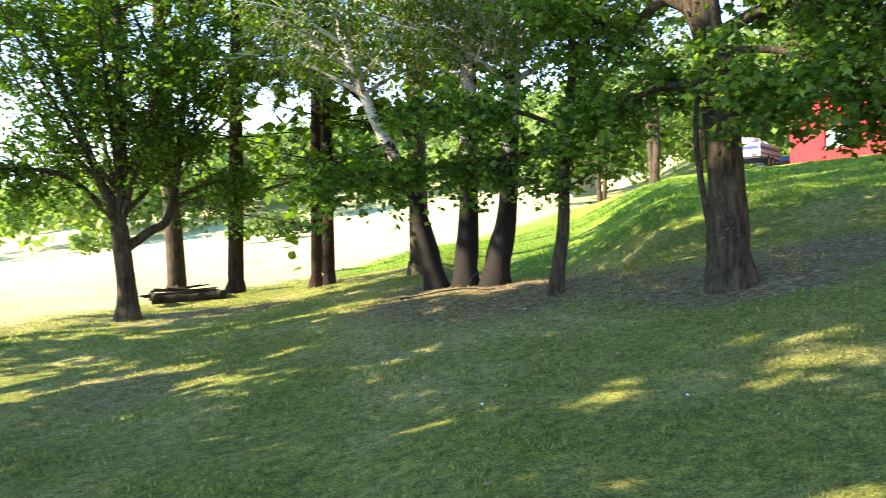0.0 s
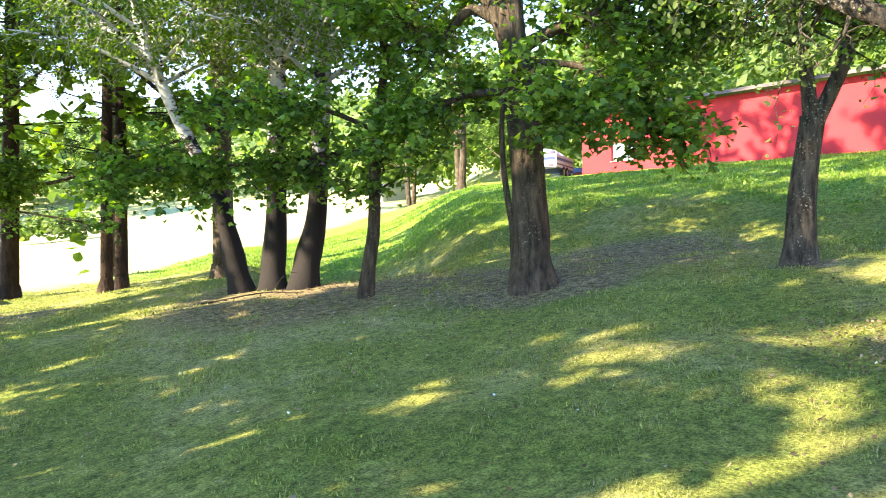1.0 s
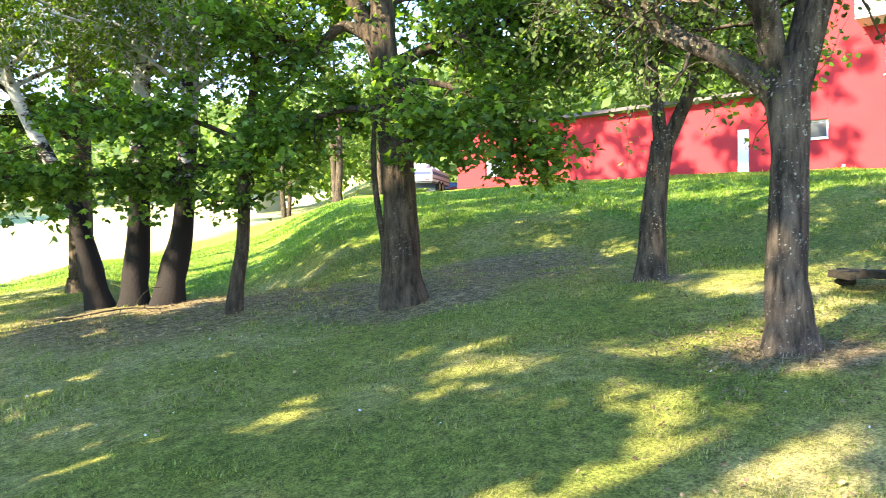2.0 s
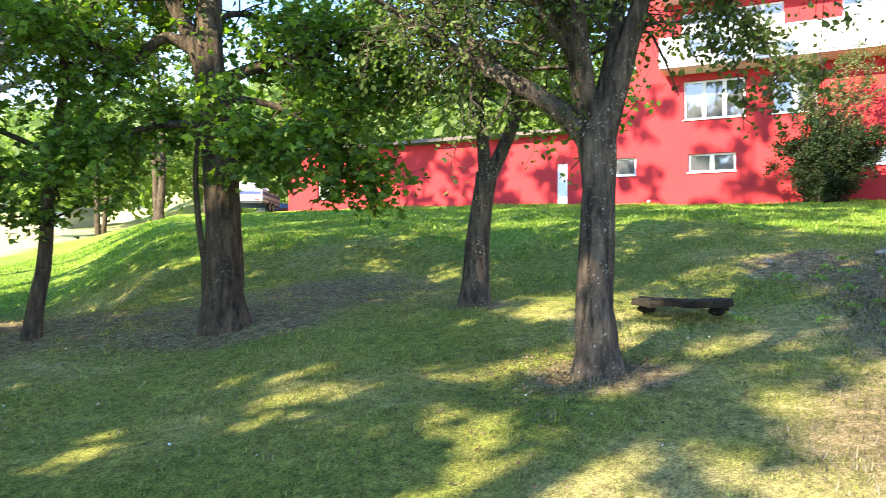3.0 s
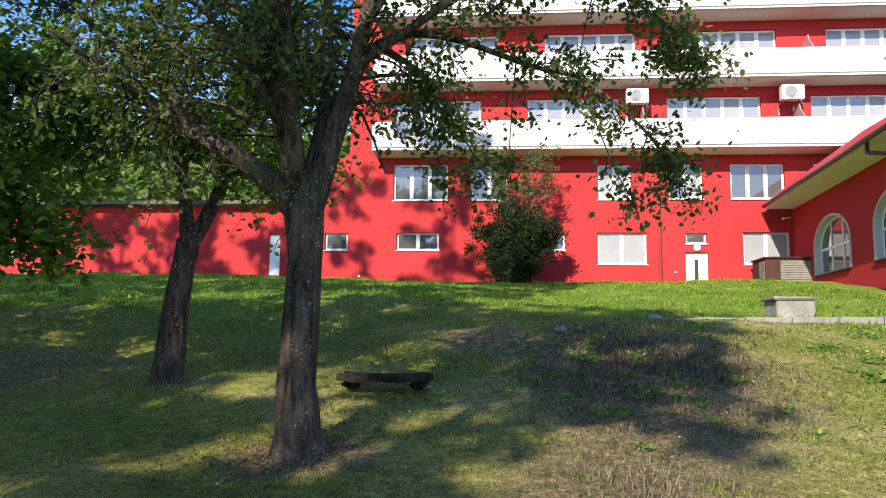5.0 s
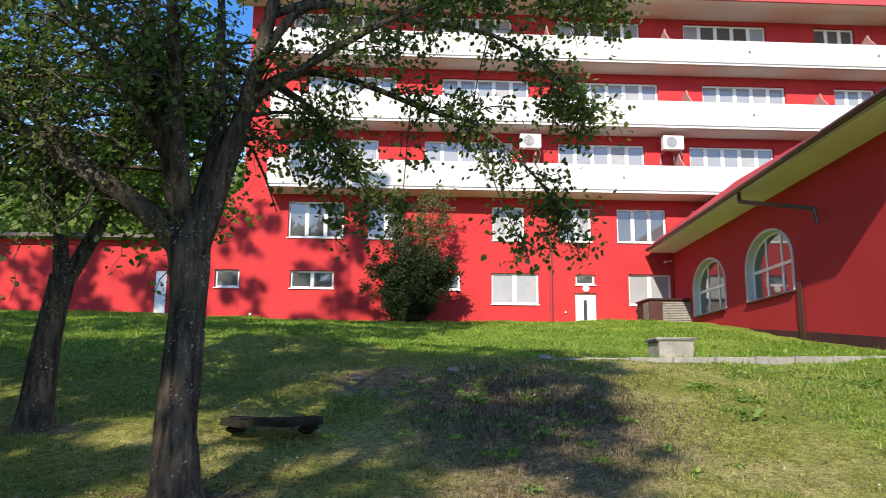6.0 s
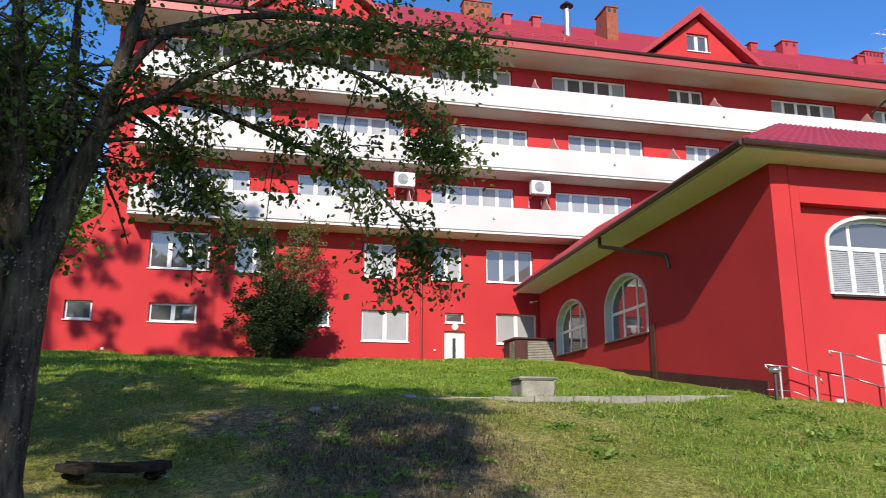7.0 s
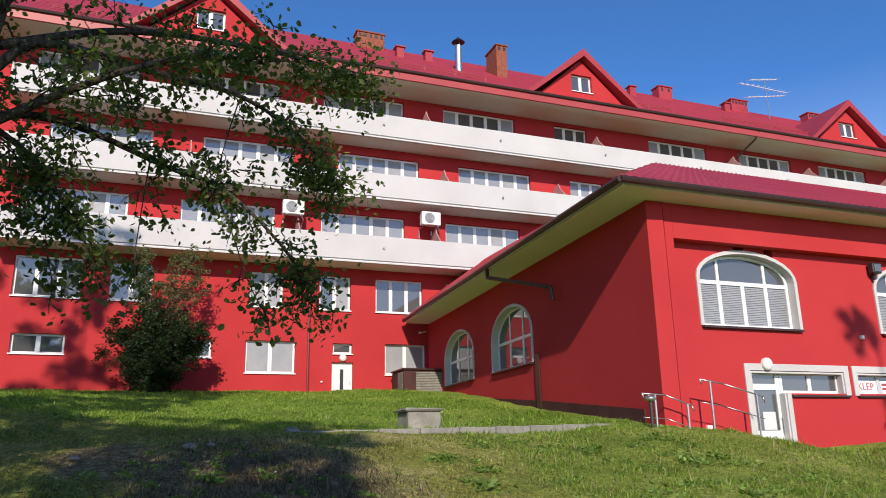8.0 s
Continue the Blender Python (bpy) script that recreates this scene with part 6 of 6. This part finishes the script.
def blades(name, n, r0, r1, seed, mat, label, tall, keep):
    """Many single blades over the ground in a wide arc, thinning with distance."""
    rng = np.random.RandomState(seed)
    r = r0 + (r1 - r0) * rng.rand(n) ** 1.25
    a = np.radians(rng.uniform(-62, 98, n))
    x, y = r * np.cos(a), r * np.sin(a)
    meadow, lush, bare = covers(x, y)
    ok = keep(x, y, meadow, lush, bare, rng.rand(n)) & (x < 29.8) & ~((x > 12.8) & (y < -9.6))
    x, y, r = x[ok], y[ok], r[ok]
    m = len(x)
    z = height_field(x, y)
    for k, (amp, fr) in enumerate(((0.05, 0.55), (0.03, 1.7), (0.018, 4.1))):
        z = z + amp * np.sin(x * fr + 1.3 * k + 0.7 * np.sin(y * fr * 0.8)) * np.cos(y * fr * 1.1 + 2.1 * k + 0.6 * np.sin(x * fr * 0.7))
    clump = 0.6 + 0.8 * (0.5 + 0.5 * np.sin(x * 2.3 + np.sin(y * 1.9)) * np.cos(y * 2.7 + np.sin(x * 1.3)))
    clump = clump * (0.45 + 1.1 * (0.5 + 0.5 * np.sin(x * 9.1 + 2 * np.sin(y * 5.3)) * np.sin(y * 8.3 + 2 * np.sin(x * 4.7))))
    h = tall * rng.uniform(0.4, 1.4, m) * clump * (0.6 + 0.4 * np.minimum(1, (r - 3) / 6))
    w = np.minimum(h * 0.06, 0.0028) + 0.0006 * r
    t = rng.uniform(0, 6.283, m)
    lean = rng.uniform(0.25, 1.25, m)
    dx, dy = np.cos(t), np.sin(t)
    base = np.stack([x, y, z - 0.01], -1)
    side = np.stack([-dy * w, dx * w, 0 * w], -1)
    tip = base + np.stack([dx * h * lean, dy * h * lean, h * (1.05 - 0.45 * lean)], -1)
    v = np.stack([base - side, base + side, tip], 1).reshape(-1, 3)
    me = bpy.data.meshes.new(name)
    me.vertices.add(m * 3)
    me.vertices.foreach_set("co", v.astype(np.float32).ravel())
    me.loops.add(m * 3)
    me.loops.foreach_set("vertex_index", np.arange(m * 3).astype(np.int32))
    me.polygons.add(m)
    me.polygons.foreach_set("loop_start", (np.arange(m) * 3).astype(np.int32))
    me.update(calc_edges=True)
    me.validate()
    me.materials.append(mat)
    return tagged(new(name, me), label, "grass", kind="stuff")


blades("grass", 560000, 3.2, 24.0, 1, BLADE, "short mown green grass blades", 0.038, lambda x, y, m, l, b, q: (m < 0.3) & (q > b * 1.05) & (l < 0.7))
blades("dry_grass", 260000, 3.2, 20.0, 2, BLADE_DRY, "short straw-dry grass blades among the green", 0.036, lambda x, y, m, l, b, q: (m < 0.3) & (q > b * 0.7) & (np.sin(x * 0.9 + 1.1 * np.sin(y * 0.7)) * np.cos(y * 0.8 + x * 0.25) > -0.1))
blades("lush_grass", 520000, 6.0, 31.0, 3, BLADE_LUSH, "tall bright green grass on the bank", 0.07, lambda x, y, m, l, b, q: (m < 0.5) & (l > 0.3 + 0.4 * q) & (q > b))
blades("grass_tufts", 150000, 3.4, 15.0, 5, BLADE, "longer uneven tufts left in the mown lawn", 0.046, lambda x, y, m, l, b, q: (m < 0.3) & (l < 0.9) & (np.sin(x * 5.1 + 2 * np.sin(y * 3.3)) * np.sin(y * 4.7 + 2 * np.sin(x * 2.9)) > 0.45))
CLIPPING = leaf_material("old_clippings", (0.075, 0.060, 0.042), (0.36, 0.30, 0.215), (0.8, 0.7, 0.6), 0.85)
blades("mown_clippings", 420000, 3.4, 13.0, 6, CLIPPING, "grey-brown dry clippings strewn over the hump", 0.085, lambda x, y, m, l, b, q: (np.exp(-((x - 8.5) / 2.5) ** 2 - ((y + 1.7) / 1.5) ** 2) + 0.42 * np.exp(-((x - 4.6) / 1.3) ** 2 - ((y + 0.7) / 1.1) ** 2) + 0.5 * np.exp(-((x - 5.6) / 0.6) ** 2 - ((y - 1.2) / 0.6) ** 2) > 0.25 + 0.6 * q))
blades("seeding_grass", 2600, 9.0, 19.0, 4, BLADE_DRY, "tall pale seed stalks along the bank's edge", 0.22, lambda x, y, m, l, b, q: (l > 0.25) & (l < 0.85) & (m < 0.2))

# broad-leaved weeds: rosettes and low clumps over the slope
g = Growth(81)
wr = random.Random(9)
clumps = [(wr.uniform(7.2, 12.0), wr.uniform(-9.0, -3.6), wr.uniform(0.12, 0.28)) for _ in range(64)]
clumps += [(wr.gauss(8.4, 1.3), wr.gauss(-1.5, 1.1), wr.uniform(0.05, 0.11)) for _ in range(80)]
clumps += [(wr.uniform(11.5, 17.0), wr.uniform(0.5, 7.0), wr.uniform(0.12, 0.3)) for _ in range(26)]
for x, y, r in clumps:
    z = height(x, y)
    for _ in range(int(14 + 120 * r)):
        a, q = wr.uniform(0, 6.283), r * wr.random() ** 0.6
        g.leaf(Vector((x + q * math.cos(a), y + q * math.sin(a), z + 0.02 + wr.uniform(0.0, 0.5) * (r - q * 0.6))), 0.035 + 0.13 * r, 0.3)
tagged(mesh_object("weeds", g.lv, g.lf, WEED), "broad-leaved green weed clumps in the rough grass", "weeds", kind="stuff")

# dead leaves and clippings
rng2 = random.Random(3)
g = Growth(82)
for _ in range(14000):
    cx, cy, sx = rng2.choice(((9.0, -1.7, 1.6), (9.0, -1.7, 1.6), (6.3, 5.3, 1.1), (5.6, 9.2, 1.3), (8.8, 5.9, 1.1), (5.5, 1.2, 0.55), (4.8, -0.6, 1.6), (6.0, 4.0, 4.0)))
    x, y = rng2.gauss(cx, sx), rng2.gauss(cy, sx)
    if math.hypot(x, y) < 3:
        continue
    g.leaf(Vector((x, y, height(x, y) + rng2.uniform(0.012, 0.03))), 0.026, 0.0)
LITTER = leaf_material("dead_leaf", (0.13, 0.085, 0.05), (0.36, 0.26, 0.16), (1.0, 0.8, 0.6), 0.8)
tagged(mesh_object("leaf_litter", g.lv, g.lf, LITTER), "dry brown fallen leaves scattered on bare soil", "leaf litter", kind="stuff")
g = Growth(83)
for _ in range(130):
    r, a = rng2.uniform(3.5, 10), radians(rng2.uniform(-50, 95))
    x, y = r * math.cos(a), r * math.sin(a)
    g.leaf(Vector((x, y, height(x, y) + 0.04)), 0.022, -0.2)
tagged(mesh_object("daisies", g.lv, g.lf, PVC), "tiny white daisies and petals in the lawn", "flowers", kind="stuff")
